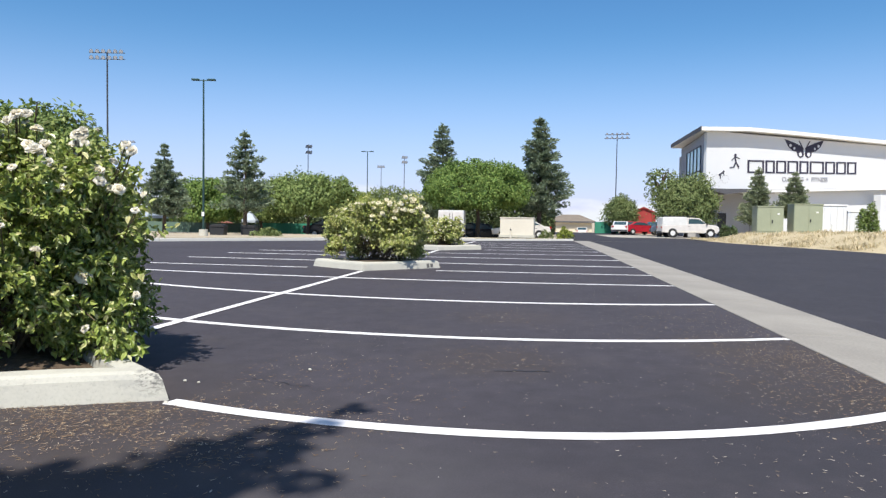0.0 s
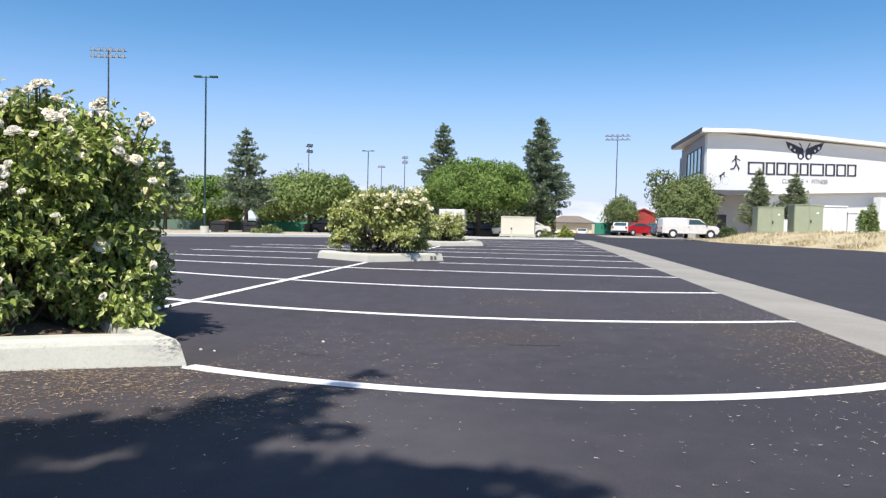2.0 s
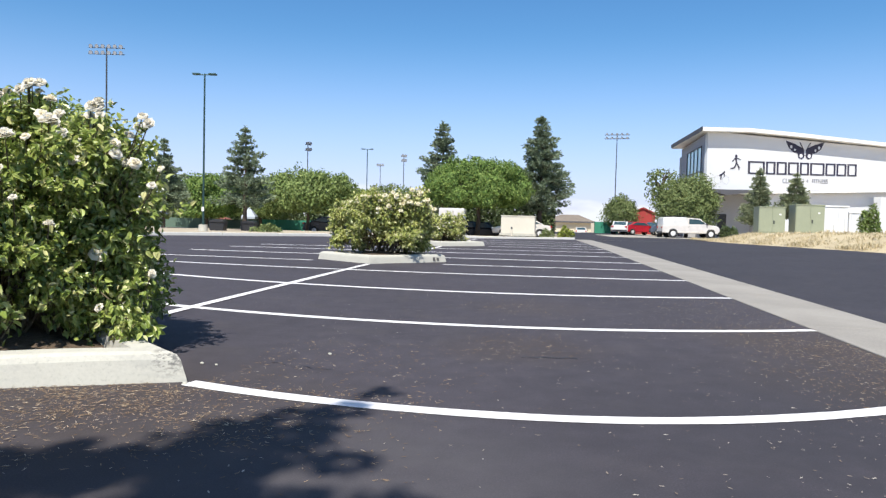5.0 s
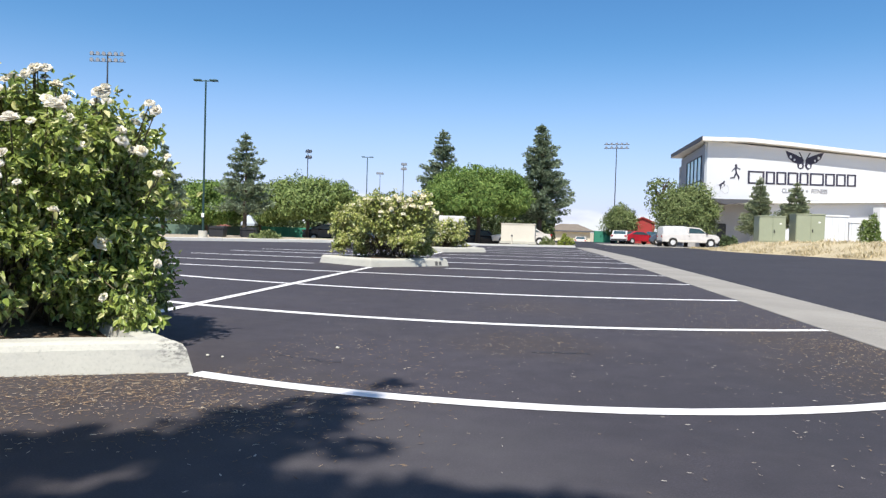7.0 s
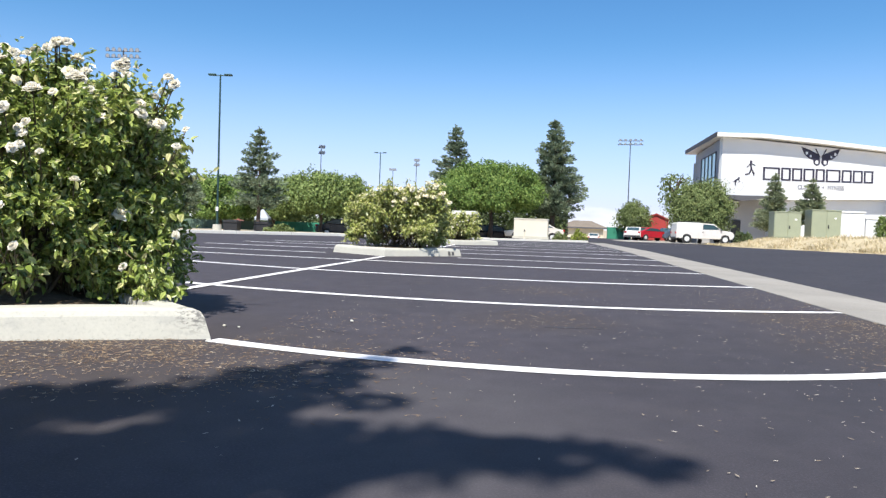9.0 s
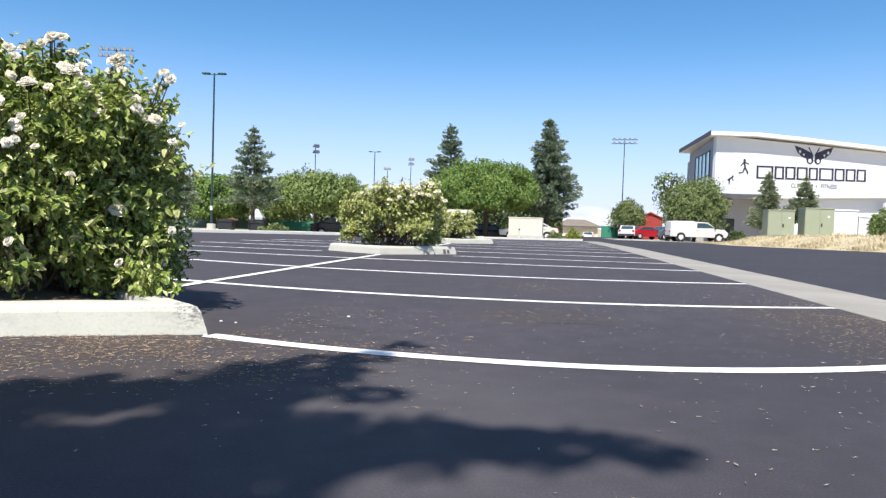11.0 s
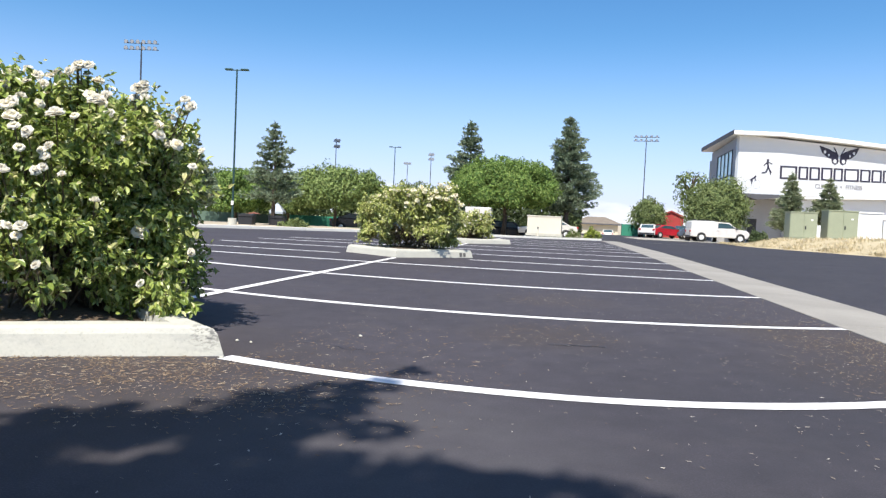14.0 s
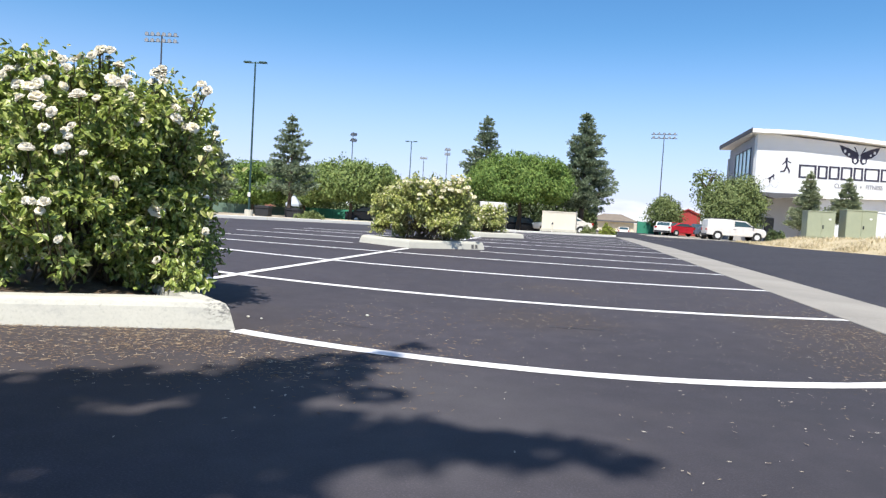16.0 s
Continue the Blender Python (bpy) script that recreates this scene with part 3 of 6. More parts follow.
# ---- plants ----
def bloom_mesh(name, material, shift):
    """A full rose: rings of cupped petals closing over a domed heart."""
    verts, faces = [], []
    rings = ((7, 0.050, 0.15, 0.000), (7, 0.048, 0.40, 0.003), (7, 0.044, 0.65, 0.006), (6, 0.038, 0.90, 0.010), (6, 0.031, 1.10, 0.013), (5, 0.024, 1.30, 0.016))
    for li, (count, r, lift, z0) in enumerate(rings):
        for k in range(count):
            a = 2 * math.pi * (k + 0.5 * (li % 2)) / count + 0.25 * li
            base = len(verts)
            for i in range(4):
                f = i / 3
                bend = lift * (1 - 0.35 * f) if li < 3 else lift * (1 + 0.30 * f)
                for s in (-1, 0, 1):
                    w = r * 0.80 * math.sin(math.pi * (0.20 + 0.58 * f)) * s
                    d = r * f * math.cos(bend)
                    z = z0 + r * f * math.sin(bend) + (0.10 * r * abs(s) * (1 - f)) - 0.06 * r * (f == 1) * abs(s)
                    p = Vector((d * math.cos(a) - w * math.sin(a), d * math.sin(a) + w * math.cos(a), z))
                    p += Vector((noise.noise(p * 45 + shift), noise.noise(p * 45 - shift), noise.noise(p * 38 + shift * 2))) * 0.010 * f
                    verts.append(tuple(p))
            for i in range(3):
                for s in range(2):
                    q = base + i * 3 + s
                    faces.append((q, q + 1, q + 4, q + 3))
    bm = bmesh.new()
    bmesh.ops.create_icosphere(bm, subdivisions=2, radius=0.020, matrix=Matrix.Translation((0, 0, 0.024)) @ Matrix.Diagonal((1, 1, 0.9, 1)))
    for v in bm.verts:
        v.co *= 1 + 0.12 * noise.noise(v.co * 120)
    bm.verts.index_update()
    k = len(verts)
    verts += [tuple(v.co) for v in bm.verts]
    faces += [tuple(k + v.index for v in f.verts) for f in bm.faces]
    bm.free()
    me = bpy.data.meshes.new(name)
    me.from_pydata(verts, [], faces)
    me.materials.append(material)
    me.polygons.foreach_set("use_smooth", [True] * len(me.polygons))
    return me


BLOOM = [bloom_mesh("rose_bloom", M["petal"], Vector((k * 3.1, 1, k))) for k in range(4)]
BLOOM[3].materials[0] = M["petal_ivory"]
BLOOM_CREAM = [bloom_mesh("rose_bloom_cream", M["petal_cream"], Vector((k * 2.3, 2, k))) for k in range(4)]


def rose_bush(at, rx, ry, h, tufts, per_tuft, leaf_len, leaf_mat, bloom_me, blooms, seed, label, power=2.2, low=0.12, lump=1.0, spots=(), shoulder=0.0, bare=-0.05, lobes=(), carve=0.0):
    """Canes, leafy tufts of shoots with dark gaps between them, and open blooms at the shoot ends."""
    global rng
    rng = np.random.default_rng(seed)
    root = thing("rose_bush", at, 0, label, "rose bush", "rose bushes")
    ph = rng.uniform(0, 6.28, 8)

    def radius(th, f):
        """Outline of the bush by angle and height fraction."""
        wob = 1 + lump * (0.05 * np.sin(3 * th + ph[0] + 4 * f) + 0.05 * np.sin(5 * th + ph[1] - 7 * f) + 0.04 * np.sin(9 * th + ph[2] + 11 * f))
        c, s = np.abs(np.cos(th)), np.abs(np.sin(th))
        sq = (c ** power + s ** power) ** (-1 / power)
        prof = np.clip(1.04 - 0.25 * f, 1.0, 1.04) * np.sqrt(np.clip(1 - np.clip((f - 0.76) / 0.31, 0, 1) ** 3.0, 0.0, 1))
        return sq * prof * wob * np.clip(0.66 + 1.25 * f, 0, 1)

    th = rng.uniform(0, 2 * np.pi, tufts)
    f = low + (1 - low) * rng.uniform(0, 1, tufts) ** 0.76
    rr = 1 - 0.55 * rng.uniform(0, 1, tufts) ** 1.8
    R = radius(th, f) * rr
    top = h * (1 - abs(shoulder) * np.clip((math.copysign(1, shoulder) * np.cos(th) * R - 0.35) / 0.65, 0, 1) ** 1.5) * (1 + lump * (0.05 * np.sin(4 * th + ph[3]) + 0.05 * np.sin(7 * th * R + ph[4])))
    tc = np.stack([np.cos(th) * R * rx, np.sin(th) * R * ry, f * top], 1)
    to = unit(np.stack([np.cos(th) / rx, np.sin(th) / ry, 0.25 + 1.1 * np.clip(f - 0.5, 0, 1)], 1))
    # bare hollows in the lower growth
    hollow = np.array([noise.noise(Vector(p) * (3.4 / rx) + Vector((seed, 0, 0))) for p in tc])
    full = hollow > bare * (0.6 - 0.6 * np.sin(th)) - 0.62 * np.clip(f - 0.34, 0, 1) - 0.45 * np.clip(np.cos(th) - 0.25, 0, 1)
    tc, to = tc[full], to[full]
    crown = len(tc)
    # side growth: small mounds of tufts
    for x, y, z, r, count in lobes:
        d = directions(count)
        tc = np.concatenate([tc, np.array((x, y, z)) - np.array(at) + d * r * rng.uniform(0.3, 1, (count, 1)) * np.array([1, 1, 1.1])])
        to = np.concatenate([to, unit(d * 0.6 + np.array([0.35, -0.45, 0.1]))])
    tufts = len(tc)
    # shoots that carry the single blooms, leafy along their upper half
    shoots = []
    for x, y, z, size in spots:
        q = Vector((x, y, z)) - Vector(at)
        foot = Vector((q.x * 0.72, q.y * 0.72 + 0.06, max(q.z - 0.34, 0.12)))
        shoots.append(([foot, foot.lerp(q, 0.5) + Vector((q.x, q.y, 0)) * 0.05, q], 0.005, 0.003))
    if len(shoots):
        tc = np.concatenate([tc] + [np.array([p[0].lerp(p[2], k) + Vector((0, 0.03, 0)) for k in (0.10, 0.35, 0.62)]) for p, r0, r1 in shoots])
        to = np.concatenate([to] + [np.tile(np.array((p[2] - p[0]).normalized()), (3, 1)) for p, r0, r1 in shoots])
        tufts = len(tc)
    share = np.full(tufts, per_tuft)
    if len(shoots):
        share[tufts - 3 * len(shoots):tufts] = max(3, per_tuft // 3)
    which = np.repeat(np.arange(tufts), share)
    n = len(which)
    sig = 0.066 * (rx + ry) / 2 * rng.uniform(0.6, 1.25, tufts)[which][:, None]
    c = tc[which] + rng.normal(size=(n, 3)) * sig
    out = unit(to[which] + 0.55 * rng.normal(size=(n, 3)))
    stray = rng.uniform(size=n) < 0.01
    c[stray] += out[stray] * rng.uniform(0.04, 0.12, (stray.sum(), 1)) + np.array([0, 0, 0.04])
    keep = c[:, 2] > 0.16
    if carve:
        pit = np.array([noise.noise(Vector(p) * 2.7 + Vector((seed * 0.7, 0, 2))) for p in c])
        deep = np.clip(0.34 - c[:, 2] / h, 0, 0.25)
        keep &= ~((c[:, 2] < 0.43 * h) & (pit < carve + 1.4 * deep) & (which < crown) & (c[:, 1] < 0.35 * ry))
    c, out = c[keep], out[keep]
    n = len(c)
    per = 7
    base = np.repeat(c, per, 0)
    tw = np.repeat(out, per, 0)
    along = np.tile(np.linspace(0, 1, per), n)[:, None]
    twig = leaf_len * 2.0
    base = base + tw * along * twig + rng.normal(size=base.shape) * leaf_len * 0.2
    way = unit(tw * 0.5 + directions(len(base)) * 0.9 + np.array([0, 0, -0.45]))
    up = unit(tw * 0.35 + np.array([0.06, -0.45, 0.75]) + 0.60 * rng.normal(size=base.shape))
    size = leaf_len * rng.uniform(0.55, 1.3, len(base))
    pts, faces = leaf_mesh(base, way, up, size, size * 0.50, 0.14, 0.26)
    raw("foliage", pts, faces, leaf_mat, root)
    paths = list(shoots)
    for k in range(60):
        a, q = rng.uniform(0, 6.28), rng.uniform(0.05, 0.55)
        p0 = Vector((math.cos(a) * rx * q, math.sin(a) * ry * q, 0.08))
        i = int(rng.integers(0, n))
        p2 = Vector(c[i])
        p1 = p0.lerp(p2, 0.5) + Vector((0, 0, 0.18 * h))
        p1.z = min(p1.z, 0.8 * h)
        paths.append(([p0, p0.lerp(p1, 0.55), p1, p1.lerp(p2, 0.6) + Vector((0, 0, 0.05)), p2], 0.012, 0.004))
    for i in rng.choice(n, min(n, 700), replace=False):
        p = Vector(c[i])
        d = Vector(out[i])
        paths.append(([p - d * 0.10 - Vector((0, 0, 0.05)), p, p + d * twig], 0.004, 0.002))
    v, fc = curve_tubes(paths, 5)
    raw("cane_work", v, fc, M["cane"], root, "brown thorny canes", True)
    # blooms: mostly high and on the outside
    score = c[:, 2] / h + 0.45 * rng.uniform(size=n) + 0.25 * (np.hypot(c[:, 0] / rx, c[:, 1] / ry)) - 0.5 * (c[:, 1] > 0.6 * ry)
    order = rng.permutation(np.argsort(-score)[: blooms * 6])[: int(blooms * 0.75)]
    rest = rng.choice(n, blooms - len(order), replace=False)
    sites = [(Vector(c[i]) + Vector(out[i]) * (leaf_len * 2.2), Vector(out[i]), rng.uniform(0.42, 0.78)) for i in list(order) + list(rest)]
    sites += [(Vector((x, y, z)) - Vector(at), Vector((0.1, -0.3, 0.1)), s * 0.78) for x, y, z, s in spots]
    for p, d, s in sites:
        o = new("bloom", bloom_me[int(rng.integers(0, 4))])
        o.parent = root
        d = d + Vector((0.0, -0.5, 0.75)) + Vector(rng.normal(size=3)) * 0.35
        s *= rng.uniform(0.8, 1.0)
        o.matrix_basis = Matrix.Translation(p) @ d.to_track_quat("Z", "Y").to_matrix().to_4x4() @ Matrix.Diagonal((s, s, s, 1))
    return root


def limb_paths(h0, h1, reach, count, r0, spread=0.5):
    paths = []
    for k in range(count):
        a = 2 * math.pi * (k + rng.uniform(-0.3, 0.3)) / count
        z0 = h0 + (h1 - h0) * 0.45 * rng.uniform(0, 1)
        z1 = h0 + (h1 - h0) * rng.uniform(0.4, 0.95)
        q = reach * rng.uniform(0.45, 0.9)
        p0, p2 = Vector((0, 0, z0)), Vector((math.cos(a) * q, math.sin(a) * q, z1))
        p1 = p0.lerp(p2, 0.45) + Vector((0, 0, 0.12 * (h1 - h0)))
        paths.append(([p0, p1, p2], r0 * 0.5, r0 * 0.12))
    return paths


def broad_tree(at, width, depth, h, bole, clumps, leaves, leaf, mat, seed, label, flat=1.0, loose=0.0, boxy=2.2):
    """Trunk with limbs and a crown of leafy clumps; each clump is lit on its outer side and shades the next."""
    global rng
    rng = np.random.default_rng(seed)
    root = thing("tree", at, 0, label, "tree", "trees")
    r0 = 0.035 * h
    paths = [([(0, 0, -0.1), (0.02 * h, 0.01 * h, bole * 0.6), (0.0, 0.02 * h, bole), (0.03 * h, 0, h * 0.7)], r0, r0 * 0.3)]
    paths += limb_paths(bole * 0.8, h, width * 0.45, 9, r0)
    v, f = curve_tubes(paths, 8)
    raw("trunk", v, f, M["bark"], root, "grey-brown trunk and limbs", True)
    hc = h - bole * 0.75
    centre = np.array([0, 0, bole * 0.75 + hc * 0.48])
    half = np.array([width / 2, depth / 2, hc / 2 * flat])
    # clump centres spread evenly over a rounded block, pulled in by about their own size
    clumps = int(clumps * 1.7)
    k = np.arange(clumps) + 0.5
    dz = 1 - 2 * k / clumps
    az = k * 2.39996 + rng.uniform(-0.35, 0.35, clumps)
    d = np.stack([np.sqrt(1 - dz ** 2) * np.cos(az), np.sqrt(1 - dz ** 2) * np.sin(az), dz], 1)
    edge = (np.abs(d) ** boxy).sum(1) ** (-1 / boxy)
    cs = centre + d * half * (edge * rng.uniform(0.58, 0.92, clumps))[:, None]
    rs = rng.uniform(0.09, 0.19, clumps) * min(width, hc * 1.5)
    which = rng.integers(0, clumps, leaves)
    d = directions(leaves)
    rad = rs[which] * (0.45 + 0.55 * rng.uniform(size=leaves) ** 0.5 + loose * rng.uniform(size=leaves) ** 3)
    rad *= 1 + 0.22 * np.sin(5 * d[:, 0] + which) * np.sin(6 * d[:, 2] + 2 * which)
    p = cs[which] + d * rad[:, None] * np.array([1, 1, 0.78])
    ok = p[:, 2] > bole * (0.9 + 0.25 * rng.uniform(size=leaves))
    p, d = p[ok], d[ok]
    leaves = len(p)
    outer = unit((p - centre) / half)
    way = unit(d * 0.5 + directions(leaves) * 0.8 + np.array([0, 0, -0.55]))
    up = unit(d * 0.75 + outer * 0.5 + directions(leaves) * 0.55 + np.array([0, 0, 0.2]))
    s = leaf * 1.2 * rng.uniform(0.5, 1.3, leaves)
    pts, faces = leaf_mesh(p, way, up, s, s * 0.62, 0.12, 0.15)
    raw("crown", pts, faces, mat, root)
    return root


def conifer(at, width, h, bole, whorls, seed, label, leaf=0.20, dens=1.0, mat=None, ragged=1.0, fluff=1.0):
    """A straight trunk with tiers of upswept boughs, each carrying separate tufts; ragged cone outline."""
    global rng
    rng = np.random.default_rng(seed)
    root = thing("conifer", at, 0, label, "tree", "conifers")
    paths = [([(0, 0, -0.1), (0.01 * h, 0, h * 0.5), (0, 0, h * 0.98)], 0.024 * h, 0.004 * h)]
    P, W, U = [], [], []
    lean = rng.uniform(0, 6.28)
    for k in range(whorls):
        f = min(max((k + rng.uniform(-0.25, 0.25)) / whorls, 0.0), 0.985)
        z = bole + (h - bole) * f
        reach = width / 2 * ((1 - f) * 1.0 + 0.03) * rng.uniform(0.86, 1.12)
        if f < 0.12:
            reach *= 0.70 + 2.5 * f
        count = int(rng.integers(6, 9))
        turn = rng.uniform(0, 6.28)
        for b in range(count):
            a = turn + 2 * math.pi * (b + rng.uniform(-0.4, 0.4)) / count
            q = reach * (1 + ragged * rng.uniform(-0.35, 0.24)) * (1 + 0.10 * ragged * math.cos(a - lean))
            tip = Vector((math.cos(a) * q, math.sin(a) * q, min(z + q * rng.uniform(-0.06, 0.30), h)))
            p0 = Vector((0, 0, z))
            mid = p0.lerp(tip, 0.5) + Vector((0, 0, -0.07 * q))
            paths.append(([p0, mid, tip], 0.004 * h, 0.0012 * h))
            tufts = 2 + int(q / (0.035 * h))
            for t in np.linspace(0.30, 1.0, tufts):
                c = p0.lerp(tip, t) + Vector((0, 0, -0.28 * q * t * (1 - t)))
                sig = fluff * (0.005 * h + 0.085 * q) * rng.uniform(0.75, 1.2)
                c = np.array(c) + rng.normal(size=3) * sig * np.array([0.6, 0.6, 0.3])
                m = int(24 * dens * rng.uniform(0.7, 1.3) * (0.35 + 0.65 * min(1, q / (0.12 * h))))
                d = directions(m)
                P.append(c + d * sig * 1.5 * rng.uniform(0.2, 1, (m, 1)) ** 0.6 * np.array([1, 1, 0.50]))
                W.append(unit(np.array((tip - p0).normalized())[None] * 0.7 + d * 0.7 + np.array([0, 0, 0.15])))
                U.append(unit(d * 0.75 + np.array([math.cos(a) * 0.3, math.sin(a) * 0.3, 0.45]) + 0.3 * rng.normal(size=(m, 3))))
    m = int(60 * dens)
    P.append(np.array([0, 0, h * 0.965]) + rng.normal(size=(m, 3)) * np.array([0.005, 0.005, 0.016]) * h)
    W.append(unit(rng.normal(size=(m, 3)) + np.array([0, 0, 1.0])))
    U.append(directions(m))
    v, f = curve_tubes(paths, 6)
    raw("trunk", v, f, M["bark"], root, "straight brown trunk with boughs", True)
    P, W, U = np.concatenate(P), np.concatenate(W), np.concatenate(U)
    n = len(P)
    s = leaf * rng.uniform(0.6, 1.4, n)
    pts, faces = leaf_mesh(P, W, U, s, s * 0.40, 0.1, 0.2)
    raw("crown", pts, faces, mat or M["pine"], root)
    return root


def shrub(at, r, h, leaves, leaf, mat, seed, label):
    global rng
    rng = np.random.default_rng(seed)
    root = thing("shrub", at, 0, label, "shrub")
    d = directions(leaves)
    d[:, 2] = np.abs(d[:, 2])
    p = d * np.array([r, r, h]) * (0.5 + 0.5 * rng.uniform(size=(leaves, 1)) ** 0.6) * (1 + 0.15 * np.sin(6 * d[:, :1] + seed))
    way, up = unit(d + directions(leaves)), unit(d + directions(leaves) * 0.6 + np.array([0, 0, 0.5]))
    s = leaf * rng.uniform(0.6, 1.3, leaves)
    pts, faces = leaf_mesh(p, way, up, s, s * 0.6)
    raw("foliage", pts, faces, mat, root)
    v, f = curve_tubes([([(0, 0, -0.05), (0.1 * r * math.cos(k), 0.1 * r * math.sin(k), h * 0.3), (0.6 * r * math.cos(k * 1.3), 0.6 * r * math.sin(k * 1.3), h * 0.7)], 0.03 * h, 0.01 * h) for k in range(6)], 5)
    raw("stems", v, f, M["bark"], root)
    return root


# ---- posts and lamps ----
def area_lamp(at, h, turn, arm=1.14):
    root = thing("street_lamp", at, turn, "tall dark green parking lot lamp with two flat heads", "street lamp", "lot lamps")
    bm = bmesh.new()
    tube(bm, (0, 0, 0), (0, 0, 0.42), 0.26, 0.24, 16)
    part("plinth", bm, M["kerb"], root, "pale round concrete base")
    bm = bmesh.new()
    tube(bm, (0, 0, 0.42), (0, 0, h), 0.062, 0.045, 10)
    part("pole", bm, M["steel"], root)
    bm = bmesh.new()
    tube(bm, (-arm / 2, 0, h - 0.05), (arm / 2, 0, h - 0.05), 0.03, 0.03, 8)
    part("arm", bm, M["steel"], root)
    for s in (-1, 1):
        bm = bmesh.new()
        box(bm, (s * arm * 0.40, 0, h - 0.02), (0.42, 0.30, 0.09), 0, 0.02)
        part("lamp_head", bm, M["steel"], root)
    bm = bmesh.new()
    box(bm, (0, -0.09, 1.30), (0.15, 0.02, 0.24), 0, 0.004)
    part("sign_plate", bm, M["signwhite"], root, "small white sign plate")
    return root


def field_light(at, h, turn, cols, rows, w, label, lamp=0.28):
    """A sports floodlight mast: crossarms with rows of round lamps."""
    root = thing("floodlight_mast", at, turn, label, "floodlight", "floodlight masts")
    bm = bmesh.new()
    tube(bm, (0, 0, 0), (0, 0, h), 0.0065 * h, 0.004 * h, 10)
    part("pole", bm, M["galv"], root)
    step = lamp * 3.0
    for r in range(rows):
        z = h - 0.15 - r * step
        bm = bmesh.new()
        box(bm, (0, 0, z), (w, 0.10, 0.10))
        part("crossarm", bm, M["galv"], root)
        for k in range(cols):
            x = -w / 2 + w * (k + 0.5) / cols
            bm = bmesh.new()
            tube(bm, (x, 0.02, z + lamp * 0.75), (x, -lamp * 1.1, z + lamp * 0.5), lamp * 0.55, lamp * 1.0, 12)
            head = part("floodlight", bm, M["galv"], root)
            bm = bmesh.new()
            tube(bm, (x, -lamp * 1.10, z + lamp * 0.5), (x, -lamp * 1.16, z + lamp * 0.485), lamp * 0.92, lamp * 0.9, 12)
            part("lens", bm, M["lamp_glass"], head)
    return root


build_ground()
build_asphalt()
build_gutter()
build_lines()
ISLANDS = [[(-1.00, 4.19), (-2.60, 3.52), (-4.20, 4.75), (-2.85, 5.80)],
           [(-0.92, 15.45), (-2.28, 14.10), (-3.62, 15.15), (-2.28, 16.60)],
           [(-0.72, 25.10), (-2.10, 23.80), (-3.50, 25.10), (-2.10, 26.40)]]
for c in ISLANDS:
    build_island(c)


def crack(points, width):
    """A hairline crack in the asphalt."""
    ob = paint_strip("asphalt_crack", points, width, "thin dark crack in the asphalt")
    ob.data.materials[0] = M["dark"]
    ob["category"], ob["group"] = "crack", "asphalt cracks"


crack([(0.78 + 0.042 * i, 5.33 + 0.012 * math.sin(i * 1.9) + 0.006 * i) for i in range(10)], 0.012)
crack([(-0.75 + 0.06 * i, 4.78 + 0.03 * math.sin(i * 2.1) - 0.02 * i) for i in range(8)], 0.008)


# ---- edges of the lot ----
def build_far_kerb():
    """Low kerb along the far edge of the lot, in separate lengths, and the bare planting strip behind it."""
    root = tagged(new("far_kerb"), "low pale concrete kerb at the far edge of the lot", "kerb", kind="structure")
    for tall, (xa, ya), (xb, yb) in zip((0.22, 0.24, 0.26, 0.26), KERB_LINE[:4], KERB_LINE[1:5]):
        d = Vector((xb - xa, yb - ya))
        n = max(1, round(d.length / 3.0))
        for k in range(n):
            p, q = (Vector((xa, ya)) + d * (k + s) / n for s in (0, 1))
            mid = (p + q) / 2
            bm = bmesh.new()
            box(bm, (0, 0, 0.0), ((q - p).length - 0.01, 0.16, tall), 0, 0.02)
            ob = part("kerb_stone", bm, M["kerb_far"], root)
            ob.matrix_basis = Matrix.Translation((mid.x, mid.y, slope(mid.y))) @ Matrix.Rotation(math.atan2(d.y, d.x), 4, "Z")
    bm = bmesh.new()
    inner = [(x - 0.05, y + 0.10) for x, y in KERB_LINE[:6]]
    rows = []
    for k, off in enumerate((0.0, 3.0, 7.0, 12.0)):
        rows.append([bm.verts.new((x - off * 0.62, y + off * 0.78, slope(y + off * 0.78) + (0.09, 0.05, -0.03, -0.14)[k])) for i, (x, y) in enumerate(inner)])
    for a, b in zip(rows, rows[1:]):
        for i in range(len(a) - 1):
            bm.faces.new((a[i], a[i + 1], b[i + 1], b[i]))
    tagged(part("planting_strip", bm, M["strip"], smooth=True), "bare tan planting strip behind the far kerb", "planting strip", kind="structure")


def bank_z(x, y):
    e = smooth01((x - 12.0) / 2.8)
    e *= 1 - smooth01((y - 47.5) / 4.0) * smooth01((19.5 - x) / 2.5) * 0.95
    return slope(y) + rise(y) + 0.02 + 0.58 * e + 0.10 * e * noise.noise((x * 0.35, y * 0.35, 3.1)) + 0.03 * noise.noise((x * 1.7, y * 1.7, 5))


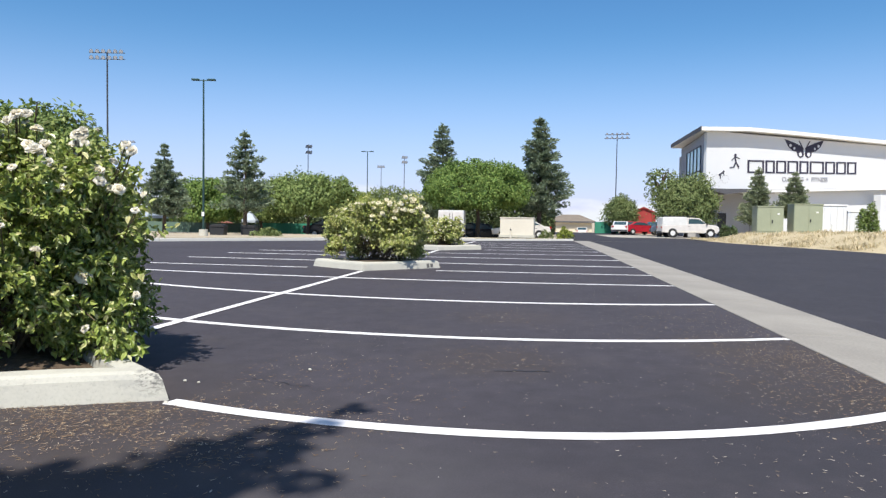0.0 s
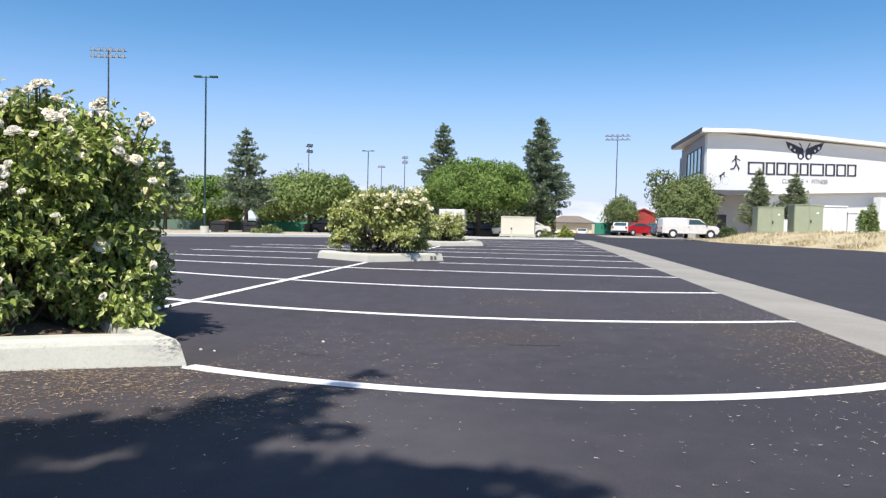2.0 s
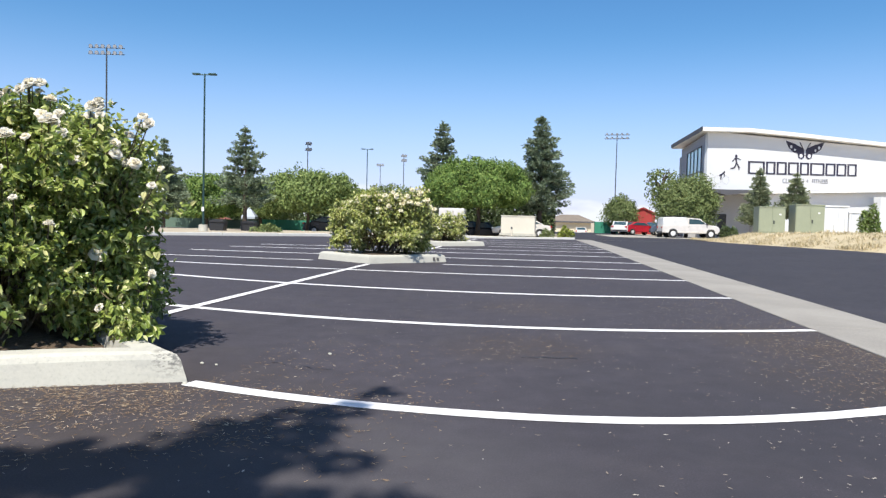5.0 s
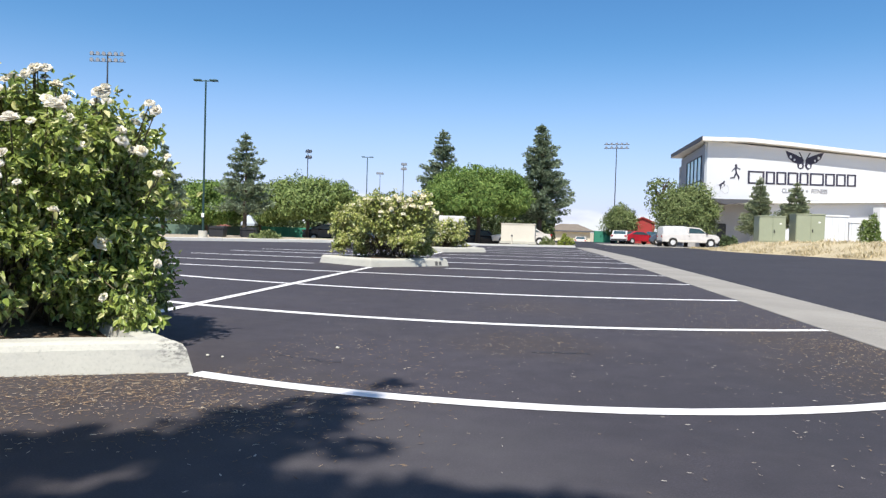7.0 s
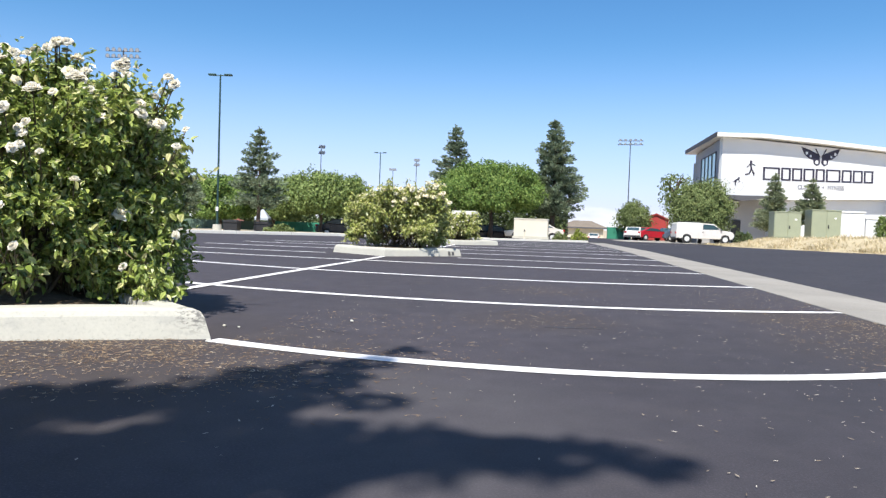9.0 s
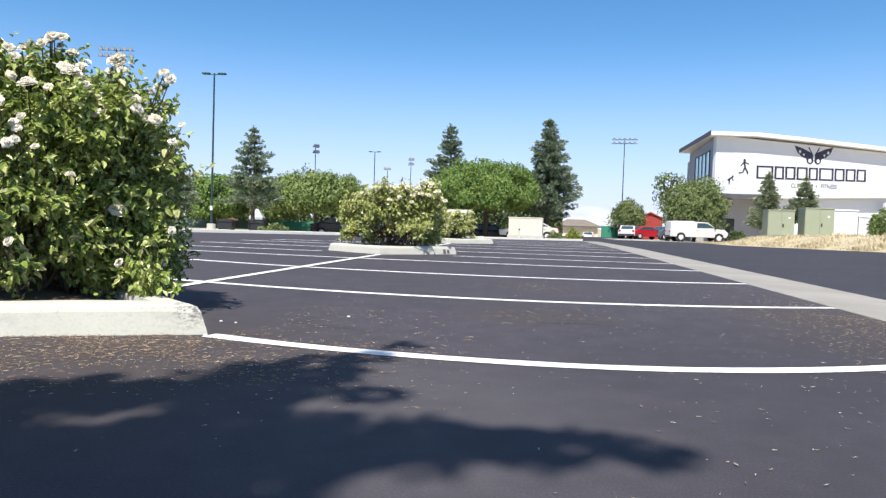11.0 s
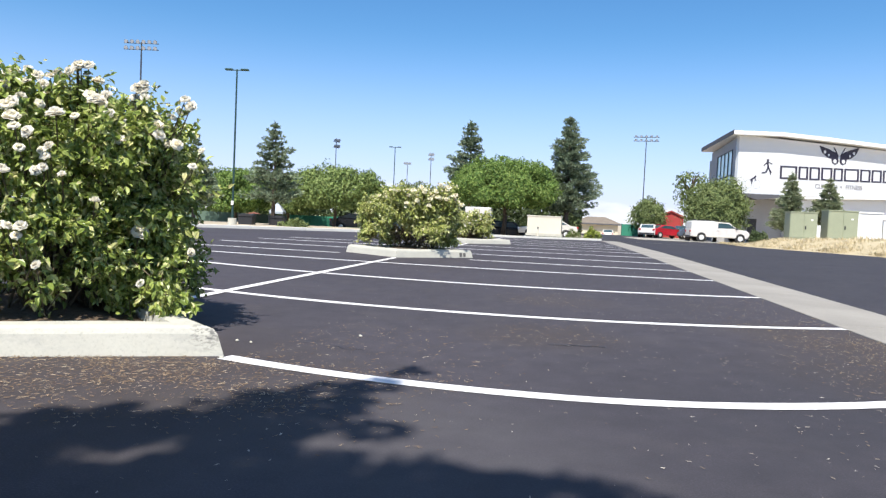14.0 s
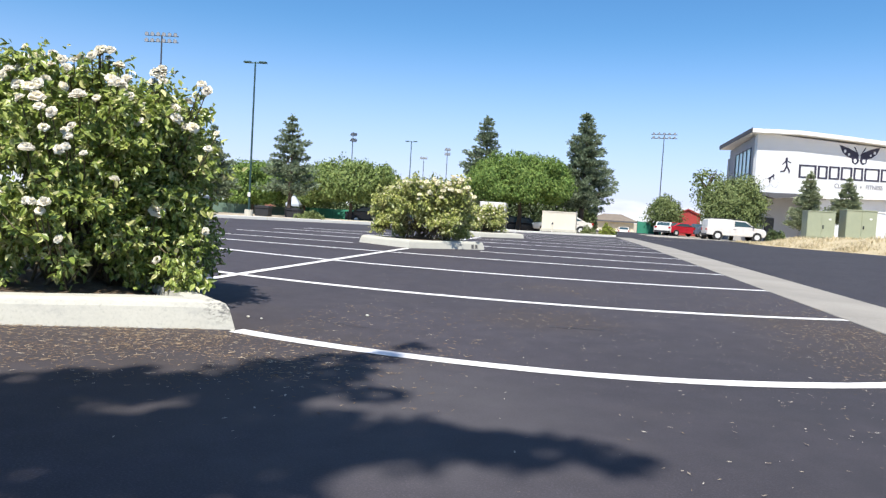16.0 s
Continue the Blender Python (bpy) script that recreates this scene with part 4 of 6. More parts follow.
def build_bank():
    """A low bank of dry grass beside the drive."""
    bm = bmesh.new()
    xs = [0.0, 0.3] + [12.5 + 0.5 * i for i in range(15)] + [21, 23, 26, 30, 36, 44, 60]
    ys = [8 + 1.2 * j for j in range(42)]
    g = [[bm.verts.new((x, y, bank_z(x, y))) if x > 1 else bm.verts.new((drive_edge(y) + x, y, slope(y) + rise(y) + x * 0.12 - 0.02)) for x in xs] for y in ys]
    for j in range(len(ys) - 1):
        for i in range(len(xs) - 1):
            bm.faces.new((g[j][i], g[j][i + 1], g[j + 1][i + 1], g[j + 1][i]))
    tagged(part("grass_bank", bm, M["strawbank"], smooth=True), "low bank of dry yellow grass beside the drive", "bank", kind="structure")
    r = np.random.default_rng(11)
    n = 26000
    x, y = 12.15 + 10 * r.uniform(size=n) ** 1.5, r.uniform(16, 57, n)
    x = np.maximum(x, np.array([drive_edge(v) for v in y]) + 0.15)
    clump = np.sin(x * 1.9) * np.sin(y * 1.3) + 0.5 * r.normal(size=n)
    k = clump > -0.2
    x, y = x[k], y[k]
    n = len(x)
    base = np.array([(a, b, bank_z(a, b) - 0.01) for a, b in zip(x, y)])
    way = unit(np.stack([r.normal(size=n) * 0.5, r.normal(size=n) * 0.5, np.ones(n)], 1))
    up = unit(r.normal(size=(n, 3)))
    s = r.uniform(0.05, 0.15, n) * (1 + 0.9 * np.clip(np.sin(x * 2.3 + 1.0) * np.sin(y * 1.1 + x), 0, 1))
    pts, faces = leaf_mesh(base, way, up, s, s * 0.22, 0.05, 0.2)
    tagged(raw("dry_grass", pts, faces, M["straw"]), "tufts of dry straw-coloured grass on the bank", "grass", kind="stuff")
    bm = bmesh.new()
    v = [bm.verts.new((x, y, slope(y) + 0.012)) for x, y in ((7.2, 57.5), (17.5, 57.5), (17.5, 72), (7.2, 72))]
    bm.faces.new(v)
    tagged(part("parking_apron", bm, M["apron"]), "pale concrete apron where vehicles stand", "apron", kind="structure")


build_far_kerb()
build_bank()


# ---- the big white hall ----
def letters(text, size, parent, m, material, depth=0.02):
    cu = bpy.data.curves.new("lettering", "FONT")
    cu.body, cu.size, cu.extrude, cu.align_x, cu.align_y = text, size, depth, "CENTER", "CENTER"
    tmp = bpy.data.objects.new("lettering", cu)
    scene.collection.objects.link(tmp)
    bpy.context.view_layer.update()
    me = bpy.data.meshes.new_from_object(tmp.evaluated_get(bpy.context.evaluated_depsgraph_get()))
    bpy.data.objects.remove(tmp)
    bpy.data.curves.remove(cu)
    me.materials.clear()
    me.materials.append(material)
    ob = new("lettering", me)
    ob.parent, ob.matrix_basis = parent, m
    return ob


def flat_shape(bm, outline, y0=-0.03, y1=0.0):
    """A thin plate of outline (x, z) on a wall whose face is at y = 0."""
    a = [bm.verts.new((x, y0, z)) for x, z in outline]
    b = [bm.verts.new((x, y1, z)) for x, z in outline]
    n = len(outline)
    bm.faces.new(a)
    bm.faces.new(b[::-1])
    for i in range(n):
        bm.faces.new((a[i], b[i], b[(i + 1) % n], a[(i + 1) % n]))


def build_hall():
    """Local x runs along the front, z up; y = 0 is the upper front wall."""
    ang = math.degrees(math.atan2(10.69, 20.57))
    root = thing("gym_building", (16.6, 67.7, -0.26), ang, "large white gym hall with flat overhanging roof and painted sign", "building")
    L, base = 46.0, 0.26
    left = Matrix.Rotation(radians(-ang), 4, "Z") @ Vector((0.045, 0.999, 0))   # run of the end wall
    D = 14.4
    e = Vector((left.x * D, left.y * D))

    def slab(bm, x0, z0, x1, z1, y0, thick):
        profile(bm, [(x0, z0[0]), (x1, z0[1]), (x1, z1[1]), (x0, z1[0])], y0, y0 + thick)
    # upper wall
    bm = bmesh.new()
    slab(bm, 0, (4.0 + base, 6.0 + base), L, (9.45 + base, 8.9 + base), 0.0, 0.35)
    part("upper_wall", bm, M["wall_white"], root, "smooth white upper wall with sign")
    # ledge under it
    bm = bmesh.new()
    slab(bm, 1.5, (3.78 + base, 5.80 + base), L, (4.02 + base, 6.02 + base), -0.12, 0.5)
    part("ledge", bm, M["trim"], root)
    bm = bmesh.new()
    profile(bm, [(0.2, 4.2), (1.6, 3.95), (5.2, 4.35), (5.2, 4.55), (1.6, 4.45), (0.2, 4.45)], -0.9, 0.1)
    part("canopy", bm, M["soffit"], root, "dark corner canopy")
    # lower wall, set back
    bm = bmesh.new()
    slab(bm, 8.2, (-0.2, -0.2), L, (4.4 + base, 6.0 + base), 0.70, 0.35)
    part("lower_wall", bm, M["wall_white"], root, "white lower wall set back under the ledge")
    # the grey tone deepens the recess's shade on a white wall
    bm = bmesh.new()
    slab(bm, 0.4, (-0.2, -0.2), 8.2, (4.1 + base, 4.4 + base), 3.0, 0.35)
    part("entry_wall", bm, M["wall_grey"], root, "entry wall toned grey for its deep shade")
    bm = bmesh.new()
    prism(bm, [(8.2, 1.06), (8.5, 1.06), (8.5, 3.3), (8.2, 3.3)], -0.2, 4.3 + base)
    part("entry_return", bm, M["wall_white"], root)
    bm = bmesh.new()
    prism(bm, [(0.4, 0.36), (8.5, 0.36), (8.5, 3.3), (0.4, 3.3)], 4.22, 4.34)
    part("entry_soffit", bm, M["wall_grey"], root)
    # end wall, its shade put into a grey-blue tone
    bm = bmesh.new()
    th = Vector((-left.y, left.x)) * 0.35
    prism(bm, [(0, 0.36), (e.x, e.y), (e.x - th.x, e.y - th.y), (0.4, 0.36)], -0.2, 9.2 + base)
    part("end_wall", bm, M["wall_shade"], root, "panelled end wall, toned grey-blue for its shade")
    # end window with mullions
    win = new("window")
    win.parent = root
    nrm = Vector((-left.y, left.x, 0))
    turn = math.degrees(math.atan2(left.y, left.x))
    win.matrix_basis = Matrix.Translation(Vector((left.x * 1.2, left.y * 1.2 + 0.2, 0)) + nrm * 0.02) @ Matrix.Rotation(radians(turn), 4, "Z")
    bm = bmesh.new()
    box(bm, (4.2, 0.03, 6.75), (7.6, 0.06, 3.5))
    part("pane", bm, M["hall_glass"], win)
    for k in range(5):
        bm = bmesh.new()
        box(bm, (0.4 + 1.9 * k, 0.08, 6.75), (0.07, 0.10, 3.6))
        part("mullion", bm, M["soffit"], win)
    for z in (5.0, 6.2, 8.5):
        bm = bmesh.new()
        box(bm, (4.2, 0.08, z), (7.7, 0.10, 0.08))
        part("rail", bm, M["soffit"], win)
    # far walls close the hall
    bm = bmesh.new()
    prism(bm, [(e.x, e.y), (e.x + L, e.y), (e.x + L, e.y + 0.3), (e.x, e.y + 0.3)], -0.2, 8.6)
    part("rear_wall", bm, M["wall_grey"], root)
    bm = bmesh.new()
    prism(bm, [(L - 0.3, 0.4), (L, 0.4), (e.x + L, e.y), (e.x + L - 0.3, e.y)], -0.2, 8.6)
    part("side_wall", bm, M["wall_grey"], root)
    # roof slab with pale fascia: rises a little to the middle, then falls
    bm = bmesh.new()
    knots = [(-1.3, 9.60), (4.0, 9.86), (9.0, 9.82), (23.0, 9.55), (L + 0.5, 8.85)]
    top_f = [bm.verts.new((x, -0.80, z + 0.04 + base)) for x, z in knots]
    top_b = [bm.verts.new((x + e.x * 1.03, e.y + 0.4, z + base)) for x, z in knots]
    low_f = [bm.verts.new((x, -0.80, z + 0.04 + base - 0.34)) for x, z in knots]
    low_b = [bm.verts.new((x + e.x * 1.03, e.y + 0.4, z + base - 0.34)) for x, z in knots]
    n = len(knots)
    for i in range(n - 1):
        bm.faces.new((top_f[i], top_f[i + 1], top_b[i + 1], top_b[i]))
        bm.faces.new((low_f[i], low_b[i], low_b[i + 1], low_f[i + 1]))
        bm.faces.new((low_f[i], low_f[i + 1], top_f[i + 1], top_f[i]))
        bm.faces.new((low_b[i], top_b[i], top_b[i + 1], low_b[i + 1]))
    bm.faces.new((low_f[0], top_f[0], top_b[0], low_b[0]))
    bm.faces.new((low_f[-1], low_b[-1], top_b[-1], top_f[-1]))
    part("roof", bm, M["trim"], root, "thin flat roof with pale fascia")
    bm2 = bmesh.new()
    q = [(-1.32, -0.82), (-1.32 + e.x * 1.03, e.y + 0.4), (-1.36 + e.x * 1.03, e.y + 0.4), (-1.36, -0.82)]
    prism(bm2, q, base + 9.30, base + 9.70)
    part("end_fascia", bm2, M["soffit"], root, "dark fascia along the roof end")
    # painted sign: plain blocks stand for the name
    sign = new("wall_sign")
    sign.parent = root
    sign["label"] = "dark painted sign of plain blocks and emblem"
    sign.matrix_basis = Matrix.Translation((5.3, -0.005, base)) @ Matrix.Rotation(-0.027, 4, "Y")
    widths = [2.15, 1.30, 1.40, 1.50, 1.30, 2.00, 1.45, 1.45, 1.40]
    x = -0.45
    for k, w in enumerate(widths):
        bm = bmesh.new()
        z0, z1 = 5.80, 7.0
        a, b = x + 0.06, x + w - 0.10
        for q in ((a, z0, a + 0.22, z1), (b - 0.22, z0, b, z1), (a + 0.22, z0, b - 0.22, z0 + 0.14), (a + 0.22, z1 - 0.14, b - 0.22, z1)):
            flat_shape(bm, [(q[0], q[1]), (q[2], q[1]), (q[2], q[3]), (q[0], q[3])])
        part("sign_block", bm, M["ink"], sign)
        x += w
    for word, wx in (("CLIMBING", 5.15), ("+", 6.95), ("FITNESS", 8.55)):
        letters(word, 0.60, sign, Matrix.Translation((wx, -0.02, 5.22)) @ Matrix.Rotation(radians(90), 4, "X"), M["ink_faint"])
    # emblem: two spread wings
    for s in (-1, 1):
        bm = bmesh.new()
        q = lambda a, b: (6.55 + s * a, 7.42 + b)
        pts = [q(0.05, 0.25), q(0.25, 0.95), q(1.35, 1.35), q(2.45, 1.62), q(2.05, 0.95), q(1.45, 0.55), q(0.95, 0.45), q(0.85, 0.05), q(0.45, -0.12), q(0.15, 0.05)]
        flat_shape(bm, pts if s > 0 else pts[::-1])
        part("emblem_wing", bm, M["ink"], sign)
        for a, b, r in ((1.78, 1.05, 0.15), (1.30, 0.78, 0.12), (0.52, 0.22, 0.19)):
            bm = bmesh.new()
            tube(bm, (6.55 + s * a, -0.045, 7.42 + b), (6.55 + s * a, -0.02, 7.42 + b), r, r, 14)
            part("emblem_dot", bm, M["wall_white"], sign)
        bm = bmesh.new()
        pts = [q(0.06, 0.7), q(0.14, 0.7), q(0.75, 1.50), q(0.62, 1.52)]
        flat_shape(bm, pts if s > 0 else pts[::-1])
        part("emblem_feeler", bm, M["ink"], sign)
    # two small motifs as plain strokes and rings
    bm = bmesh.new()
    for a in ([(-1.82, 7.12), (-1.62, 7.14), (-1.48, 6.50), (-1.66, 6.46)], [(-1.62, 6.54), (-1.48, 6.54), (-1.16, 6.10), (-1.28, 5.82), (-1.36, 6.06)], [(-1.70, 6.54), (-1.54, 6.48), (-1.80, 6.02), (-2.36, 5.94), (-2.34, 6.06), (-1.92, 6.12)],
              [(-1.66, 7.06), (-1.62, 7.14), (-1.08, 6.94), (-1.12, 6.86)], [(-1.80, 7.06), (-1.76, 6.98), (-2.12, 6.66), (-2.16, 6.74)]):
        flat_shape(bm, a)
    tube(bm, (-1.65, -0.03, 7.26), (-1.65, 0.0, 7.26), 0.15, 0.15, 10)
    part("painted_motif", bm, M["ink"], sign).matrix_basis = Matrix.Translation((-1.85, 0, 6.72)) @ Matrix.Diagonal((0.92, 1, 0.92, 1)) @ Matrix.Translation((1.7, 0, -6.5))
    small = Matrix.Translation((-3.45, 0, 5.52)) @ Matrix.Diagonal((0.80, 1, 0.80, 1)) @ Matrix.Translation((3.32, 0, -5.5))
    for cx in (-3.9, -2.75):
        bm = bmesh.new()
        rim = [[bm.verts.new((cx + r * math.cos(2 * math.pi * k / 24), -0.03, 5.1 + r * math.sin(2 * math.pi * k / 24))) for k in range(24)] for r in (0.50, 0.475)]
        for k in range(24):
            bm.faces.new((rim[0][k], rim[0][(k + 1) % 24], rim[1][(k + 1) % 24], rim[1][k]))
        part("painted_ring", bm, M["ink_faint"], sign).matrix_basis = small
    bm = bmesh.new()
    flat_shape(bm, [(-3.68, 5.62), (-3.56, 5.50), (-2.95, 5.82), (-3.02, 5.98)])
    flat_shape(bm, [(-3.50, 5.12), (-3.38, 5.12), (-3.28, 5.70), (-3.44, 5.66)])
    flat_shape(bm, [(-3.04, 5.92), (-2.95, 5.86), (-2.82, 5.50), (-2.90, 5.48)])
    tube(bm, (-2.94, -0.03, 5.98), (-2.94, 0.0, 5.98), 0.12, 0.12, 10)
    part("painted_motif", bm, M["ink"], sign).matrix_basis = small
    # doors and windows of the lower wall
    for x0, w, h in ((2.6, 1.1, 2.3), (4.6, 1.0, 2.2)):
        bm = bmesh.new()
        box(bm, (x0, 2.97, h / 2 + 0.1), (w, 0.1, h))
        part("door", bm, M["dark"], root)
    # white pilaster and the window beside it
    bm = bmesh.new()
    box(bm, (21.5, -0.6, 2.2), (1.3, 0.8, 4.4), 0, 0.03)
    part("pilaster", bm, M["wall_white"], root)
    bm = bmesh.new()
    box(bm, (23.4, 0.67, 2.6), (2.0, 0.1, 2.6))
    part("lower_window", bm, M["window"], root, "dark glazed window beside the pilaster")


build_hall()


# ---- service things on the bank ----
def cabinet(at, w, d, h, turn):
    root = thing("utility_cabinet", at, turn, "olive green metal utility cabinet with two doors on the bank", "utility cabinet", "utility cabinets")
    bm = bmesh.new()
    box(bm, (0, 0, 0.06), (w + 0.16, d + 0.16, 0.24), 0, 0.01)
    part("pad", bm, M["kerb"], root, "pale concrete pad")
    bm = bmesh.new()
    box(bm, (0, 0, 0.18 + h / 2), (w, d, h), 0, 0.02)
    part("body", bm, M["cabinet"], root)
    bm = bmesh.new()
    box(bm, (0, -0.02, 0.20 + h), (w + 0.05, d + 0.07, 0.06), 0, 0.015)
    part("lid", bm, M["cabinet"], root)
    for s in (-1, 1):
        bm = bmesh.new()
        box(bm, (s * w * 0.245, -d / 2 - 0.012, 0.20 + h / 2), (w * 0.475, 0.025, h * 0.92), 0, 0.006)
        door = part("door", bm, M["cabinet"], root)
        if s > 0:
            bm = bmesh.new()
            box(bm, (s * w * 0.07, -d / 2 - 0.04, 0.20 + h * 0.42), (0.07, 0.04, 0.20), 0, 0.01)
            part("handle", bm, M["dark"], door)
            bm = bmesh.new()
            box(bm, (s * w * 0.30, -d / 2 - 0.030, 0.2 + h * 0.72), (0.13, 0.012, 0.09))
            part("sticker", bm, M["signwhite"], door)
    return root


cabinet((15.46, 46.55, bank_z(15.4, 46.0) - 0.15), 1.56, 1.0, 1.58, 1)
cabinet((17.64, 46.55, bank_z(17.6, 46.0) - 0.15), 1.68, 1.1, 1.72, 1)


def container(x, y, w, h):
    root = thing("storage_container", (x, y, bank_z(x, y) - 0.05), 6, "white metal storage container with ribbed sides on the bank", "container", "white containers")
    bm = bmesh.new()
    box(bm, (0, 0, h / 2), (w, 1.6, h - 0.1), 0, 0.03)
    part("body", bm, M["wall_white"], root)
    bm = bmesh.new()
    box(bm, (0, 0, h), (w + 0.08, 1.7, 0.10), 0, 0.02)
    part("roof", bm, M["trim"], root)
    n = 4
    for k in range(n):
        bm = bmesh.new()
        box(bm, (-w / 2 + w * (k + 0.5) / n, -0.82, h / 2 - 0.02), (0.06, 0.05, h - 0.24), 0, 0.01)
        part("rib", bm, M["wall_white"], root)


container(20.55, 50.6, 1.65, 1.95)
container(22.05, 50.75, 1.25, 1.60)


def bollard(at):
    root = thing("bollard", at, 0, "short white painted bollard", "bollard", "bollards")
    bm = bmesh.new()
    tube(bm, (0, 0, -0.05), (0, 0, 0.55), 0.07, 0.07, 12)
    part("post", bm, M["signwhite"], root)
    bm = bmesh.new()
    bmesh.ops.create_uvsphere(bm, u_segments=12, v_segments=6, radius=0.07, matrix=Matrix.Translation((0, 0, 0.55)))
    part("cap", bm, M["signwhite"], root, smooth=True)


bollard((18.35, 44.2, bank_z(18.35, 44.2)))


def enclosure():
    root = thing("equipment_box", (0.05, 46.4, slope(46) + 0.08), -3, "large beige metal equipment box behind the kerb", "equipment box")
    bm = bmesh.new()
    box(bm, (0, 0.4, 0.06), (2.3, 1.5, 0.16))
    part("pad", bm, M["kerb"], root)
    bm = bmesh.new()
    box(bm, (0, 0.4, 0.64), (2.15, 1.3, 1.14), 0, 0.025)
    part("body", bm, M["beige"], root)
    bm = bmesh.new()
    box(bm, (0, 0.4, 1.24), (2.2, 1.36, 0.06), 0, 0.015)
    part("lid", bm, M["beige"], root)
    hyd = thing("standpipe", (-0.32, 45.0, slope(45) + 0.10), 0, "small beige standpipe with a rounded cap", "standpipe")
    bm = bmesh.new()
    tube(bm, (0, 0, -0.05), (0, 0, 0.42), 0.055, 0.05, 10)
    tube(bm, (-0.10, 0, 0.18), (0.10, 0, 0.18), 0.04, 0.04, 8)
    part("pipe", bm, M["beige"], hyd)
    bm = bmesh.new()
    tube(bm, (0, 0, 0.42), (0, 0, 0.54), 0.07, 0.02, 10)
    part("cap", bm, M["galv"], hyd)


enclosure()


def shed():
    root = thing("small_house", (7.3, 121.0, -1.40), 0, "low cream stucco house with brown hipped roof", "house")
    bm = bmesh.new()
    box(bm, (0, 0, 1.2), (6.7, 6.0, 2.6))
    part("wall", bm, M["cream"], root)
    bm = bmesh.new()
    low = [bm.verts.new(p) for p in ((-3.9, -3.6, 2.42), (3.9, -3.6, 2.42), (3.9, 3.6, 2.42), (-3.9, 3.6, 2.42))]
    eav = [bm.verts.new(p) for p in ((-3.9, -3.6, 2.26), (3.9, -3.6, 2.26), (3.9, 3.6, 2.26), (-3.9, 3.6, 2.26))]
    rid = [bm.verts.new((-1.4, 0, 3.50)), bm.verts.new((1.5, 0, 3.50))]
    bm.faces.new((low[0], low[1], rid[1], rid[0]))
    bm.faces.new((low[2], low[3], rid[0], rid[1]))
    bm.faces.new((low[1], low[2], rid[1]))
    bm.faces.new((low[3], low[0], rid[0]))
    bm.faces.new(eav[::-1])
    for i in range(4):
        bm.faces.new((eav[i], eav[(i + 1) % 4], low[(i + 1) % 4], low[i]))
    part("roof", bm, M["shingle"], root)
    bm = bmesh.new()
    box(bm, (0, -3.63, 2.30), (7.8, 0.05, 0.22))
    part("fascia", bm, M["soffit"], root)


shed()


def far_roof():
    root = thing("red_barn", (15.9, 97.0, slope(97)), -8, "red building with gabled roof beyond the cars", "building")
    bm = bmesh.new()
    profile(bm, [(-2.3, 0), (1.2, 0), (1.2, 2.75), (-0.3, 3.35), (-2.3, 2.6)], -2, 4)
    part("wall", bm, M["redwall"], root)
    bm = bmesh.new()
    profile(bm, [(-2.5, 2.54), (-0.3, 3.47), (1.4, 2.70), (1.4, 2.56), (-0.3, 3.31), (-2.5, 2.40)], -2.2, 4.2)
    part("roof", bm, M["redwall"], root)


far_roof()


def fence(points, h, mat, label):
    root = thing("fence", (points[0][0], points[0][1], 0), 0, label, "fence", "screened fences")
    x0, y0 = points[0][:2]
    for (xa, ya, za), (xb, yb, zb) in zip(points, points[1:]):
        d = Vector((xb - xa, yb - ya))
        n = max(1, round(d.length / 3.0))
        for k in range(n):
            f, f1 = k / n, (k + 1) / n
            px, py, pz = xa + d.x * f - x0, ya + d.y * f - y0, za + (zb - za) * f
            qx, qy, qz = xa + d.x * f1 - x0, ya + d.y * f1 - y0, za + (zb - za) * f1
            bm = bmesh.new()
            tube(bm, (px, py, pz - 0.3), (px, py, pz + h + 0.08), 0.035, 0.035, 8)
            part("post", bm, M["steel"], root)
            bm = bmesh.new()
            a, b = Vector((px, py, 0)), Vector((qx, qy, 0))
            m = 8
            cols = []
            nn = Vector((-(qy - py), qx - px, 0)).normalized()
            for i in range(m + 1):
                p = a.lerp(b, i / m) + nn * (0.02 * math.sin(i * 1.9 + k) - 0.045)
                zz = pz + (qz - pz) * i / m
                cols.append([bm.verts.new((p.x + nn.x * o, p.y + nn.y * o, zz + z)) for o in (0, 0.012) for z in (0.03, h)])
            for c, e2 in zip(cols, cols[1:]):
                bm.faces.new((c[0], e2[0], e2[1], c[1]))
                bm.faces.new((c[2], c[3], e2[3], e2[2]))
                bm.faces.new((c[1], e2[1], e2[3], c[3]))
            part("screen_panel", bm, mat, root)


fence([(-46, 54, -0.62), (-22.3, 59.8, -0.86)], 1.22, M["screen_dull"], "chain fence with dull green screen cloth")
fence([(-22.3, 59.8, -0.86), (-17.6, 60.8, -0.88)], 1.32, M["screen"], "chain fence with bright green screen cloth")
fence([(-17.6, 60.8, -0.88), (-3.0, 64, -1.0)], 1.20, M["screen_dull"], "chain fence with dull green screen cloth")
fence([(8.2, 84, -0.35), (11.0, 85, -0.36)], 1.35, M["screen"], "green screened gate fence beside the small house")


# ---- vehicles ----
def wheel(parent, x, y, r, w):
    bm = bmesh.new()
    tube(bm, (x, y - w / 2, r), (x, y + w / 2, r), r, r, 20)
    t = part("wheel", bm, M["tyre"], parent)
    bm = bmesh.new()
    s = -1 if y < 0 else 1
    tube(bm, (x, y + s * (w / 2 - 0.02), r), (x, y + s * (w / 2 + 0.012), r), r * 0.60, r * 0.54, 16)
    part("rim", bm, M["rim"], t)


